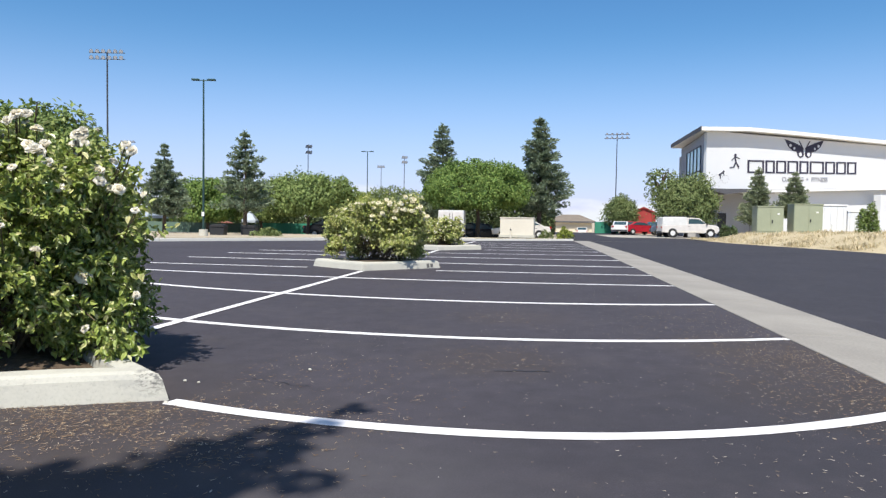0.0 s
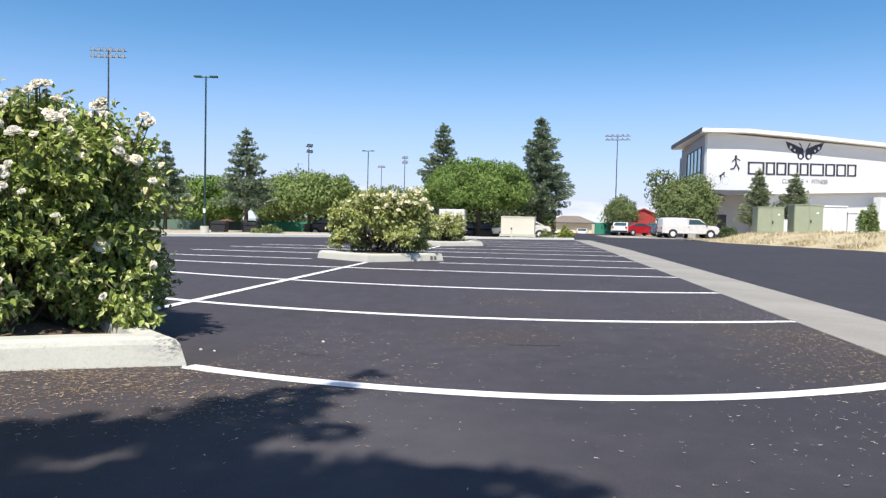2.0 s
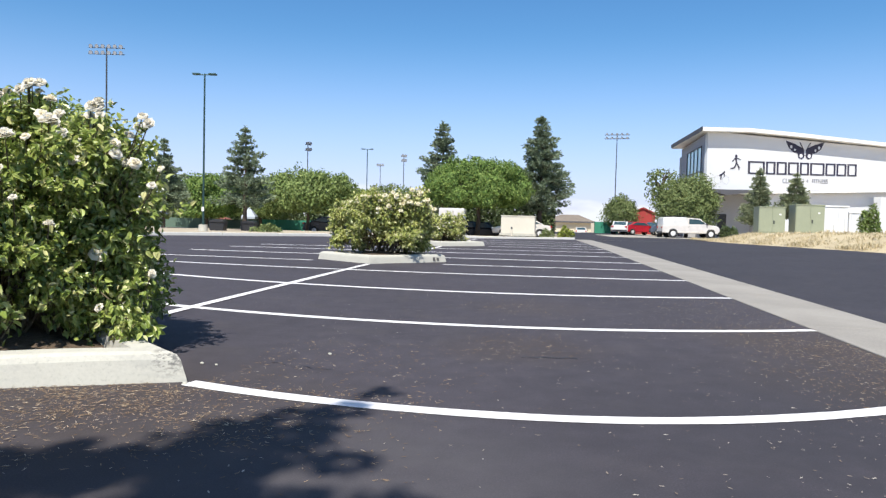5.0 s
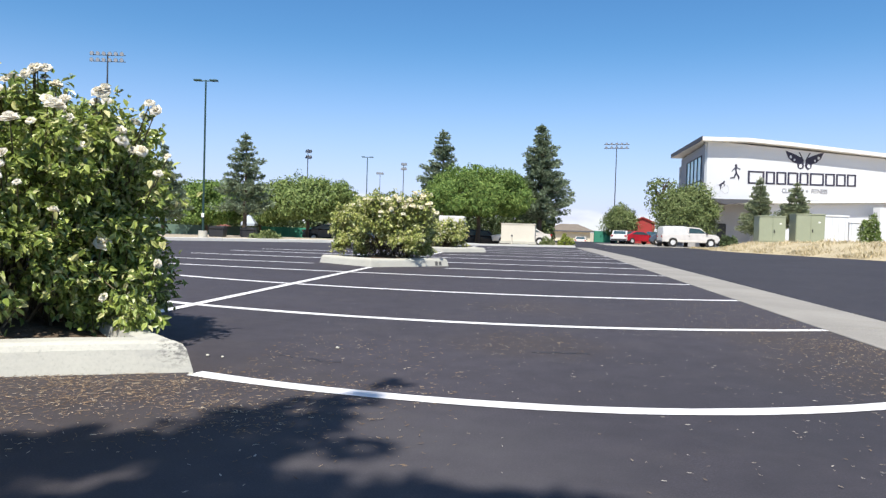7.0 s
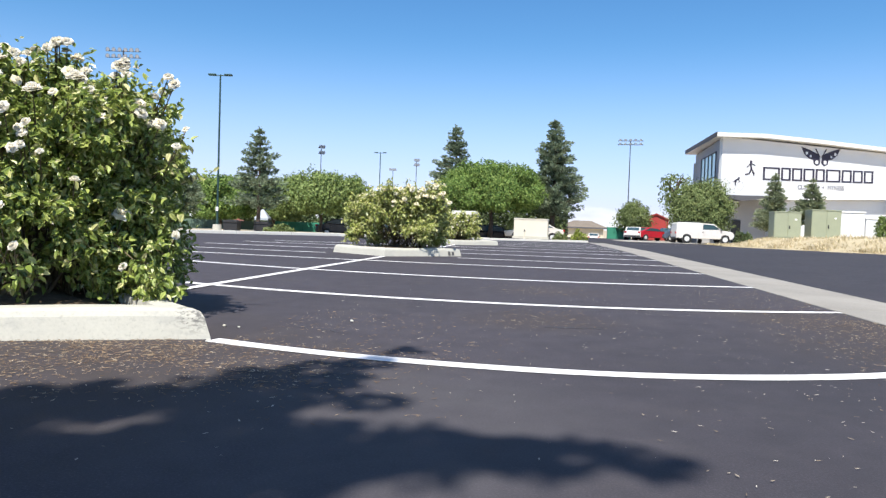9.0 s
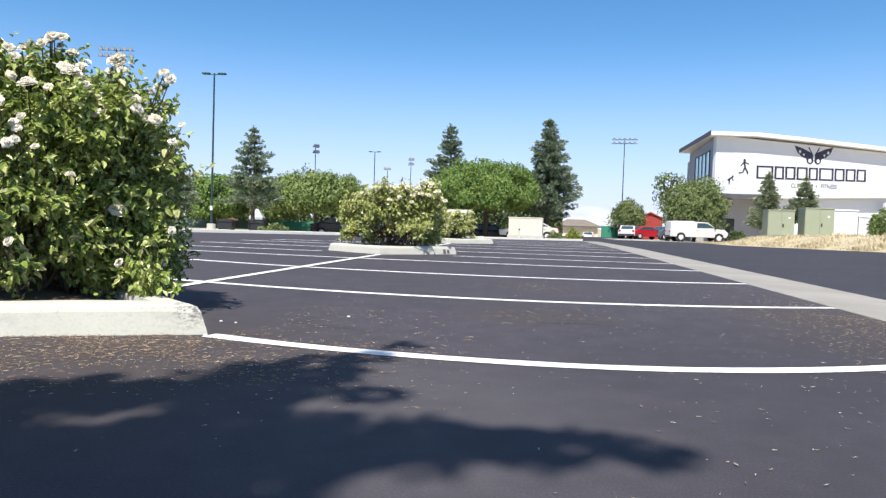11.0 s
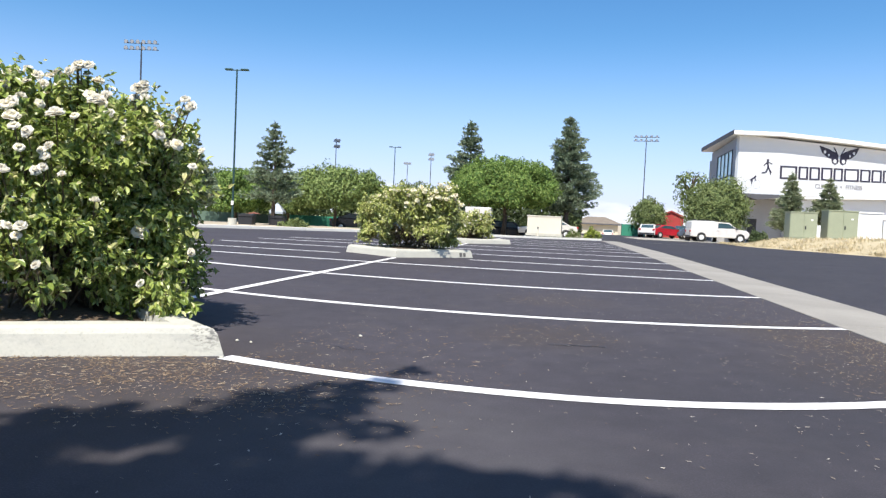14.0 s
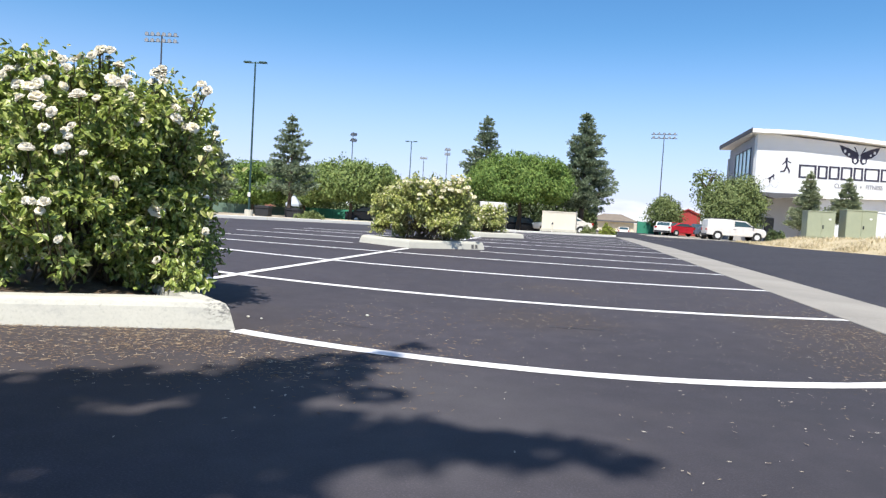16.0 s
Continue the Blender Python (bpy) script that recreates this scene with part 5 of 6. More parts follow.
def vehicle(kind, at, turn, paint, label, second=None):
    """Local x is forward. kind: sedan, suv or pickup with a canopy on its bed."""
    root = thing(kind if kind != "suv" else "car", at, turn, label, "pickup truck" if kind == "pickup" else "car", "parked vehicles")
    root.name = "pickup_truck" if kind == "pickup" else "car"
    if kind == "sedan":
        ln, wd, r = 4.5, 1.76, 0.32
        low = [(-2.25, 0.30), (2.2, 0.28), (2.27, 0.55), (2.1, 0.74), (1.0, 0.90), (-1.5, 0.98), (-2.15, 0.93), (-2.27, 0.62)]
        cab = [(1.05, 0.88), (0.25, 1.36), (-0.9, 1.40), (-1.75, 0.97)]
        axles = (1.38, -1.38)
    elif kind == "suv":
        ln, wd, r = 4.5, 1.82, 0.36
        low = [(-2.2, 0.36), (2.15, 0.34), (2.25, 0.62), (2.1, 0.88), (1.05, 1.02), (-2.1, 1.05), (-2.24, 0.7)]
        cab = [(1.1, 1.0), (0.45, 1.56), (-1.75, 1.62), (-2.1, 1.04)]
        axles = (1.38, -1.36)
    else:
        ln, wd, r = 5.0, 1.82, 0.37
        low = [(-2.45, 0.42), (2.12, 0.38), (2.27, 0.60), (2.25, 0.90), (2.05, 1.04), (1.35, 1.13), (-2.45, 1.06)]
        cab = [(1.42, 1.06), (0.66, 1.64), (-0.36, 1.69), (-0.40, 1.04)]
        axles = (1.55, -1.55)
    bm = bmesh.new()
    profile(bm, low, -wd / 2, wd / 2, 0.09)
    part("body", bm, paint, root)
    bm = bmesh.new()
    profile(bm, cab, -wd / 2 + 0.10, wd / 2 - 0.10, 0.08)
    part("cab", bm, paint, root)
    # side glass, slightly proud of the cab
    cx = sum(p[0] for p in cab) / 4
    cz = sum(p[1] for p in cab) / 4
    g = [(cx + (x - cx) * 0.80, cz + 0.02 + (z - cz) * 0.66) for x, z in cab]
    for s in (-1, 1):
        y = s * (wd / 2 - 0.10)
        bm = bmesh.new()
        profile(bm, g, min(y, y + s * 0.008), max(y, y + s * 0.008))
        part("side_window", bm, M["window"], root)
    for (xa, za), (xb, zb) in ((cab[0], cab[1]), (cab[-1], cab[-2])):
        bm = bmesh.new()
        d = Vector((xb - xa, 0, zb - za))
        nn = Vector((d.z, 0, -d.x)).normalized()
        if nn.x * (xa - cx) < 0:
            nn = -nn
        p0, p1 = Vector((xa, 0, za)) + d * 0.12 + nn * 0.008, Vector((xa, 0, za)) + d * 0.88 + nn * 0.008
        w2 = wd / 2 - 0.22
        f = [bm.verts.new((p.x + nn.x * o, y, p.z + nn.z * o)) for o in (0, -0.03) for p, y in ((p0, -w2), (p0, w2), (p1, w2 - 0.06), (p1, -w2 + 0.06))]
        bm.faces.new(f[:4])
        bm.faces.new(f[4:][::-1])
        for i in range(4):
            bm.faces.new((f[i], f[(i + 1) % 4], f[4 + (i + 1) % 4], f[4 + i]))
        part("windscreen", bm, M["window"], root)
    for a in axles:
        for s in (-1, 1):
            bm = bmesh.new()
            tube(bm, (a, s * (wd / 2 - 0.14), r), (a, s * (wd / 2 + 0.004), r), r * 1.10, r * 1.10, 22)
            part("wheel_arch", bm, M["bumper"], root)
            wheel(root, a, s * (wd / 2 - 0.09), r, 0.22)
    for s in (-1, 1):
        bm = bmesh.new()
        box(bm, (low[2][0] - 0.05, s * (wd / 2 - 0.26), low[2][1] + 0.10), (0.14, 0.36, 0.13), 0, 0.02)
        part("headlight", bm, M["head"], root)
        bm = bmesh.new()
        box(bm, (low[-1][0] + 0.02 if kind != "pickup" else -2.44, s * (wd / 2 - 0.18), 0.85), (0.10, 0.24, 0.16), 0, 0.02)
        part("tail_light", bm, M["tail"], root)
        bm = bmesh.new()
        box(bm, (cab[0][0] - 0.22, s * (wd / 2 + 0.06), cab[0][1] + 0.10), (0.12, 0.18, 0.13), 0, 0.03)
        part("mirror", bm, M["bumper"], root)
        for x0 in ((0.0,) if kind == "pickup" else (0.15, -0.85)):
            bm = bmesh.new()
            box(bm, (x0 - 0.25, s * (wd / 2 + 0.004), low[4][1] - 0.10), (0.18, 0.03, 0.03), 0, 0.006)
            part("door_handle", bm, M["bumper"], root)
    for x0 in (low[0][0] - 0.01, low[1][0] + 0.02):
        bm = bmesh.new()
        box(bm, (x0, 0, 0.43), (0.12, wd - 0.12, 0.16), 0, 0.03)
        part("bumper", bm, M["bumper"], root)
    if kind == "pickup":
        bm = bmesh.new()
        profile(bm, [(-2.42, 0.98), (-0.38, 0.98), (-0.38, 1.68), (-0.60, 1.73), (-2.22, 1.72), (-2.40, 1.60)], -wd / 2 + 0.01, wd / 2 - 0.01, 0.05)
        part("bed_canopy", bm, second, root, "white canopy over the bed")
        for sy in (-1, 1):
            bm = bmesh.new()
            box(bm, (-0.1, sy * (wd / 2 - 0.02), 0.50), (4.2, 0.05, 0.16), 0, 0.02)
            part("sill", bm, M["car_silver"], root, "beige lower sill")
        for y in (-0.6, 0.6):
            bm = bmesh.new()
            box(bm, (-0.9, y, 1.78), (2.6, 0.05, 0.06), 0, 0.01)
            part("roof_rack", bm, M["dark"], root)
        for k in range(4):
            bm = bmesh.new()
            box(bm, (-2.0 + 0.75 * k, 0, 1.80), (0.05, 1.25, 0.05), 0, 0.01)
            part("rack_bar", bm, M["dark"], root)
    return root


vehicle("pickup", (14.15, 62.6, slope(62.6) + 0.02), 4, M["car_pale"], "pale beige-white pickup truck with a bed canopy on the apron", M["car_white"])
vehicle("sedan", (10.7, 80.0, slope(80) + 0.02), 78, M["car_white"], "white car parked beside a red car")
vehicle("sedan", (12.5, 79.5, slope(79.5) + 0.02), 28, M["car_red"], "shiny red car parked at the end of the drive")
vehicle("sedan", (14.9, 81.0, slope(81) + 0.02), 40, M["car_blue"], "dark slate car behind the pickup truck")
vehicle("sedan", (8.75, 113.0, land(8.75, 113.0) - 0.25), 86, M["car_silver"], "pale car in front of the small house")
vehicle("sedan", (0.15, 56.0, -0.36), 182, M["car_silver"], "silver beige car parked behind the beige box")
vehicle("suv", (-3.1, 59.0, land(-3.1, 59)), 8, M["car_dark"], "black car under the trees beyond the kerb")
vehicle("sedan", (-15.1, 56.5, land(-15.1, 56.5)), 14, M["car_dark"], "dark car parked by the green fence")
vehicle("sedan", (-12.2, 59.5, land(-12.2, 59.5)), 12, M["car_blue"], "slate grey car parked by the green fence")


# ---- bins and canopies beyond the far kerb ----
def bin_box(at, turn):
    root = thing("waste_bin", at, turn, "dark lidded waste bin on the planting strip", "waste bin", "waste bins")
    bm = bmesh.new()
    profile(bm, [(-0.42, 0.06), (0.42, 0.06), (0.46, 0.58), (-0.46, 0.58)], -0.4, 0.4, 0.03)
    part("body", bm, M["dark"], root)
    bm = bmesh.new()
    profile(bm, [(-0.48, 0.58), (0.48, 0.58), (0.42, 0.70), (0.2, 0.76), (-0.2, 0.76), (-0.42, 0.70)], -0.44, 0.44, 0.02)
    part("lid", bm, M["dark"], root)
    for x in (-0.33, 0.33):
        bm = bmesh.new()
        box(bm, (x, 0, 0.02), (0.14, 0.7, 0.10), 0, 0.01)
        part("foot", bm, M["dark"], root)


bin_box((-18.30, 42.4, slope(42) - 0.15), 8)
bin_box((-17.05, 44.2, slope(44) - 0.19), 8)


def canopy(at, w, h, turn, cloth, label):
    root = thing("shade_canopy", at, turn, label, "canopy", "shade canopies")
    bm = bmesh.new()
    tip = bm.verts.new((0, 0, h))
    ring = [bm.verts.new((x * w / 2, y * w / 2, h * 0.62)) for x, y in ((-1, -1), (1, -1), (1, 1), (-1, 1))]
    hem = [bm.verts.new((x * w / 2, y * w / 2, h * 0.54)) for x, y in ((-1, -1), (1, -1), (1, 1), (-1, 1))]
    for i in range(4):
        bm.faces.new((ring[i], ring[(i + 1) % 4], tip))
        bm.faces.new((hem[i], hem[(i + 1) % 4], ring[(i + 1) % 4], ring[i]))
    part("cloth", bm, cloth, root)
    for x, y in ((-1, -1), (1, -1), (1, 1), (-1, 1)):
        bm = bmesh.new()
        tube(bm, (x * w / 2.06, y * w / 2.06, -0.1), (x * w / 2.06, y * w / 2.06, h * 0.62), 0.03, 0.03, 8)
        part("leg", bm, M["galv"], root)


canopy((-21.65, 55.5, -0.62), 1.15, 2.1, 10, M["tarp"], "pale blue-white peaked shade canopy beyond the fence")
canopy((-28.5, 66.0, -1.15), 3.0, 1.75, 6, M["rust"], "rust-red peaked canopy beyond the fence")
canopy((-36.8, 64.0, -1.1), 5.6, 3.3, 4, M["tarp"], "pale blue-white peaked shade canopy beyond the fence")
canopy((-15.9, 58.3, -0.8), 1.7, 1.75, 14, M["canvas"], "low tan peaked shade canopy beside a dark car")


def box_truck(at, turn):
    root = thing("box_truck", at, turn, "white box truck parked in front of the trees", "truck", "parked vehicles")
    bm = bmesh.new()
    box(bm, (-0.6, 0, 1.18), (3.2, 1.8, 1.57), 0, 0.04)
    part("cargo_box", bm, M["car_white"], root)
    for s in (-1, 1):
        bm = bmesh.new()
        box(bm, (-2.215, s * 0.43, 1.18), (0.03, 0.80, 1.40), 0, 0.008)
        door = part("rear_door", bm, M["car_pale"], root)
        bm = bmesh.new()
        tube(bm, (-2.245, s * 0.10, 0.62), (-2.245, s * 0.10, 1.74), 0.015, 0.015, 8)
        part("lock_rod", bm, M["bumper"], door)
    bm = bmesh.new()
    profile(bm, [(1.0, 0.35), (2.5, 0.35), (2.55, 0.8), (2.2, 1.0), (1.9, 1.6), (1.0, 1.65)], -0.8, 0.8, 0.06)
    part("cab", bm, M["car_white"], root)
    bm = bmesh.new()
    box(bm, (-0.2, 0, 0.36), (4.4, 0.8, 0.16), 0, 0.02)
    part("chassis", bm, M["bumper"], root)
    for s in (-1, 1):
        bm = bmesh.new()
        box(bm, (-2.21, s * 0.7, 0.55), (0.04, 0.2, 0.14), 0, 0.01)
        part("tail_light", bm, M["tail"], root)
        for x in (1.7, -1.4):
            wheel(root, x, s * 0.74, 0.34, 0.22)


box_truck((-4.80, 52.4, land(-4.8, 52.4) - 0.06), 93)


# ---- roses in the islands ----
# open blooms on single shoots (x, z, size) and loose bunches of them (x, z, spread, count)
ROSES = [(-1.99, 1.55, 1.10), (-1.75, 1.55, 1.10), (-1.51, 1.48, 0.90), (-1.47, 1.44, 0.95), (-1.88, 1.41, 1.35), (-1.80, 1.34, 1.00), (-1.97, 1.30, 1.30), (-2.12, 1.26, 1.25), (-2.09, 1.21, 0.90), (-2.19, 1.25, 0.90), (-1.75, 1.19, 1.10), (-1.70, 1.31, 1.20), (-1.56, 1.20, 1.10), (-2.13, 0.97, 1.05), (-2.00, 0.98, 0.80), (-1.91, 0.97, 0.70), (-1.81, 0.83, 0.95), (-1.71, 0.65, 1.25), (-1.99, 0.47, 0.80), (-1.39, 1.17, 0.70), (-1.45, 1.07, 0.70), (-1.90, 1.30, 0.80), (-1.61, 0.34, 0.70), (-1.44, 0.54, 0.80)]
BUNCHES = [(-2.55, 1.57, 0.06, 10), (-2.12, 1.61, 0.04, 6), (-1.74, 1.52, 0.03, 3), (-1.87, 1.43, 0.04, 4), (-1.95, 1.09, 0.05, 4), (-2.10, 0.66, 0.04, 4), (-2.04, 1.10, 0.04, 2), (-2.39, 1.44, 0.07, 5), (-1.63, 1.19, 0.04, 2), (-2.29, 1.56, 0.05, 7), (-2.27, 1.36, 0.05, 6), (-2.31, 0.69, 0.05, 3)]


def bush_face(x, z):
    """Where the sunny face of the tall bush stands at a given breadth and height."""
    out = max(0.0, 1 - ((x + 2.54) / 0.84) ** 2) ** 0.5
    return 4.61 - 0.86 * out * (1.0 if z < 1.15 else max(0.25, 1 - ((z - 1.15) / 0.42) ** 2))


pick = np.random.default_rng(12)
BLOOMS = [(x, bush_face(x, z), z, size) for x, z, size in ROSES]
for bx, bz, spread, count in BUNCHES:
    BLOOMS += [(bx + q[0], bush_face(bx, bz) + q[1] * 0.5, bz + q[2] * 0.8, pick.uniform(0.7, 1.05)) for q in pick.normal(size=(count, 3)) * spread]
rose_bush((-2.54, 4.74, 0.0), 0.79, 0.82, 1.43, 560, 14, 0.050, M["rose_leaf"], BLOOM, 34, 21,
          "tall white rose bush with drooping shoots in a kerbed island", low=0.07, spots=BLOOMS, shoulder=0.03, bare=0.22,
          lobes=((-1.74, 4.62, 0.34, 0.17, 8), (-1.76, 4.72, 0.62, 0.17, 9), (-1.86, 5.02, 0.40, 0.22, 10), (-1.90, 4.36, 0.50, 0.12, 4), (-1.58, 4.54, 0.24, 0.11, 4), (-2.05, 4.20, 0.66, 0.12, 4),
                 (-2.60, 5.25, 0.42, 0.30, 26), (-2.15, 5.20, 0.36, 0.26, 20), (-3.00, 4.95, 0.42, 0.30, 22), (-2.62, 4.12, 0.28, 0.13, 7), (-2.40, 4.05, 0.58, 0.16, 10)), carve=0.14)
rose_bush((-2.31, 15.62, 0.0), 0.93, 0.78, 1.22, 250, 26, 0.066, M["rose_leaf_pale"], BLOOM_CREAM, 150, 33, "wide cream rose bush in a kerbed island", power=2.8, lump=1.8, low=0.20, shoulder=-0.10, bare=0.10,
          spots=[(-1.72 + 0.42 * math.sin(k * 2.4) * (0.5 + 0.03 * k), 14.84 + 0.14 * math.cos(k * 1.9), 1.37 + 0.12 * math.sin(k * 1.3) - 0.006 * k, 1.3) for k in range(40)])
rose_bush((-2.22, 25.2, 0.0), 0.66, 0.64, 0.92, 90, 18, 0.085, M["rose_leaf_pale"], BLOOM, 70, 35, "white rose bush in a far kerbed island", lump=1.5)


# ---- trees, lamps and masts ----
def stand(x, y):
    return land(x, y) - 0.02


conifer((-24.4, 47, stand(-24, 47)), 3.8, 6.1, 1.2, 17, 41, "dark green conifer beyond the far kerb", 0.17, 0.8, None, 1.2, 0.8)
conifer((-17.7, 45, stand(-17.7, 45)), 3.9, 6.7, 1.6, 15, 42, "dark green conifer with a bare lower trunk", 0.18, 0.75, None, 1.45, 0.70)
conifer((-7.4, 66, stand(-7.4, 66)), 6.0, 11.1, 2.0, 23, 43, "tall dark conifer behind a round tree", 0.21, 1.1, None, 1.15, 0.85)
conifer((1.5, 58, stand(1.5, 58)), 5.3, 9.7, 2.2, 23, 44, "tall dense dark conifer beside a round tree", 0.20, 1.2, None, 0.85, 0.85)
broad_tree((-3.3, 56, stand(-3.3, 56)), 8.1, 7.0, 6.0, 2.6, 66, 90000, 0.125, M["leaf_bright"], 51, "round bright green tree with a dense crown", 1.0, 0.05, 3.0)
broad_tree((-16.4, 54, stand(-16.4, 54)), 8.0, 6.0, 4.9, 1.6, 36, 34000, 0.15, M["leaf_mid"], 52, "spreading green tree by the fence", 1.0, 0.5)
broad_tree((-25.6, 56, stand(-25.6, 56)), 6.0, 5.0, 4.9, 1.2, 28, 28000, 0.15, M["leaf_bright"], 53, "green tree behind the lot lamp")
broad_tree((-21.8, 58, stand(-21.8, 58)), 6.2, 5.0, 4.8, 1.5, 26, 28000, 0.15, M["leaf_mid"], 54, "green tree between two conifers")
broad_tree((-14.0, 62, stand(-14, 62)), 3.8, 3.6, 4.6, 1.0, 18, 14000, 0.15, M["leaf_yellow"], 55, "yellow-green tree behind the roses")
broad_tree((-15.0, 80, stand(-15, 80)), 9.0, 6.0, 5.7, 1.2, 26, 16000, 0.22, M["leaf_olive"], 56, "far olive green tree")
broad_tree((-10.5, 84, stand(-10.5, 84)), 8.0, 6.0, 5.6, 1.2, 24, 15000, 0.22, M["leaf_mid"], 57, "green tree far behind the fence")
broad_tree((-46, 62, stand(-46, 62)), 13.5, 11, 12.9, 2.5, 40, 22000, 0.42, M["leaf_mid"], 58, "large green tree behind the rose bush")
broad_tree((11.1, 84, slope(84)), 3.9, 3.4, 4.5, 0.9, 16, 9000, 0.16, M["leaf_olive"], 59, "small olive green tree by the parked cars", 1.0, 0.9)
broad_tree((14.3, 64.6, slope(64)), 5.2, 4.5, 5.5, 1.0, 34, 26000, 0.145, M["leaf_olive"], 60, "loose olive green tree in front of the hall", 1.0, 0.9)
broad_tree((12.35, 66.0, slope(66)), 2.9, 2.2, 6.6, 3.6, 11, 700, 0.22, M["leaf_olive"], 68, "thin sparse tree beside the pickup truck", 1.0, 0.6)
conifer((17.1, 54, bank_z(17.1, 54) - 0.1), 2.7, 5.3, 1.3, 17, 61, "young conifer on the dry bank", 0.15, 0.9, M["pine_pale"])
conifer((19.6, 54, bank_z(19.6, 54) - 0.1), 2.4, 4.45, 1.3, 14, 62, "small young conifer on the dry bank", 0.15, 0.9, M["pine_pale"])
shrub((22.0, 48, bank_z(22, 48)), 0.62, 1.9, 1500, 0.16, M["leaf_mid"], 63, "upright green shrub on the bank")
shrub((-15.0, 42, slope(42) - 0.06), 0.9, 0.45, 700, 0.14, M["leaf_olive"], 64, "low olive shrub on the planting strip")
shrub((3.25, 50, slope(50) - 0.05), 0.55, 0.75, 700, 0.13, M["leaf_yellow"], 65, "low shrub behind the kerb")
shrub((1.9, 47, slope(47) + 0.05), 0.45, 0.45, 400, 0.12, M["leaf_olive"], 66, "low shrub beside the beige box")
shrub((17.6, 63.5, slope(63)), 0.8, 1.1, 1100, 0.16, M["leaf_dark"], 67, "dark shrub beside the pickup truck")



def hedge(x0, x1, y, h, seed):
    """A loose row of shrubs grown together, added to fill in the trees' dark shade."""
    r = np.random.default_rng(seed)
    root = thing("hedge", ((x0 + x1) / 2, y, land((x0 + x1) / 2, y)), 0, "dark green hedge added as tree shade behind the fence", "hedge", "hedges")
    n = int(1500 * (x1 - x0))
    x = r.uniform(x0 - x1, x1 - x0, n) / 2
    tall = h * (0.8 + 0.14 * np.sin(x * 1.3 + seed) + 0.08 * np.sin(x * 3.7))
    p = np.stack([x, r.normal(size=n) * 0.45, tall * r.uniform(0.02, 1, n) ** 0.8], 1)
    d = unit(r.normal(size=(n, 3)) + np.array([0, -0.5, 0.4]))
    s = 0.24 * r.uniform(0.6, 1.3, n)
    pts, faces = leaf_mesh(p, unit(r.normal(size=(n, 3))), d, s, s * 0.7)
    raw("foliage", pts, faces, M["leaf_dark"], root)
    k = int((x1 - x0) / 1.2)
    v, f = curve_tubes([([(q, 0, -0.2), (q + 0.1, 0.05, h * 0.4), (q - 0.1, 0, h * 0.75)], 0.04, 0.015) for q in np.linspace((x0 - x1) / 2, (x1 - x0) / 2, k)], 5)
    raw("stems", v, f, M["bark"], root)


hedge(-46, -31, 70, 2.5, 6)
hedge(-31, -15, 70, 3.3, 3)
hedge(-16.5, -6.5, 71, 3.3, 4)
hedge(-7.5, 3.2, 72, 5.4, 5)

area_lamp((-17.65, 39, slope(39) - 0.10), 8.92, 6)
field_light((-62.3, 100, -1.3), 26.4, 8, 6, 2, 5.3, "tall floodlight mast with two rows of lamps", 0.31)
field_light((13.4, 110, -0.45), 14.7, -8, 5, 2, 3.7, "floodlight mast with two rows of lamps", 0.19)
field_light((-24.8, 80, -1.33), 10.5, 60, 2, 2, 0.8, "slim floodlight mast beyond the trees", 0.22)
field_light((-19.0, 110, -1.45), 12.0, 20, 2, 2, 0.9, "slim floodlight mast beyond the trees", 0.24)
field_light((-27.0, 130, -1.45), 12.0, 0, 3, 1, 1.4, "slim far floodlight mast", 0.24)
area_lamp((-17.8, 80, -1.33), 9.95, 0, 1.2)
field_light((-53.0, 90, -1.4), 12.2, 6, 5, 1, 2.0, "low floodlight mast beyond the rose bush", 0.16)
field_light((-46.7, 70, -1.35), 12.1, 90, 2, 1, 0.5, "slim dark mast beside the large tree", 0.14)


# ---- the tree behind the camera, whose shade falls on the lot ----
GAPS = ((-0.58, 2.60, 0.10, 0.13), (-0.49, 2.70, 0.08, 0.11), (0.15, 2.96, 0.11, 0.11), (0.42, 2.26, 0.11, 0.13))


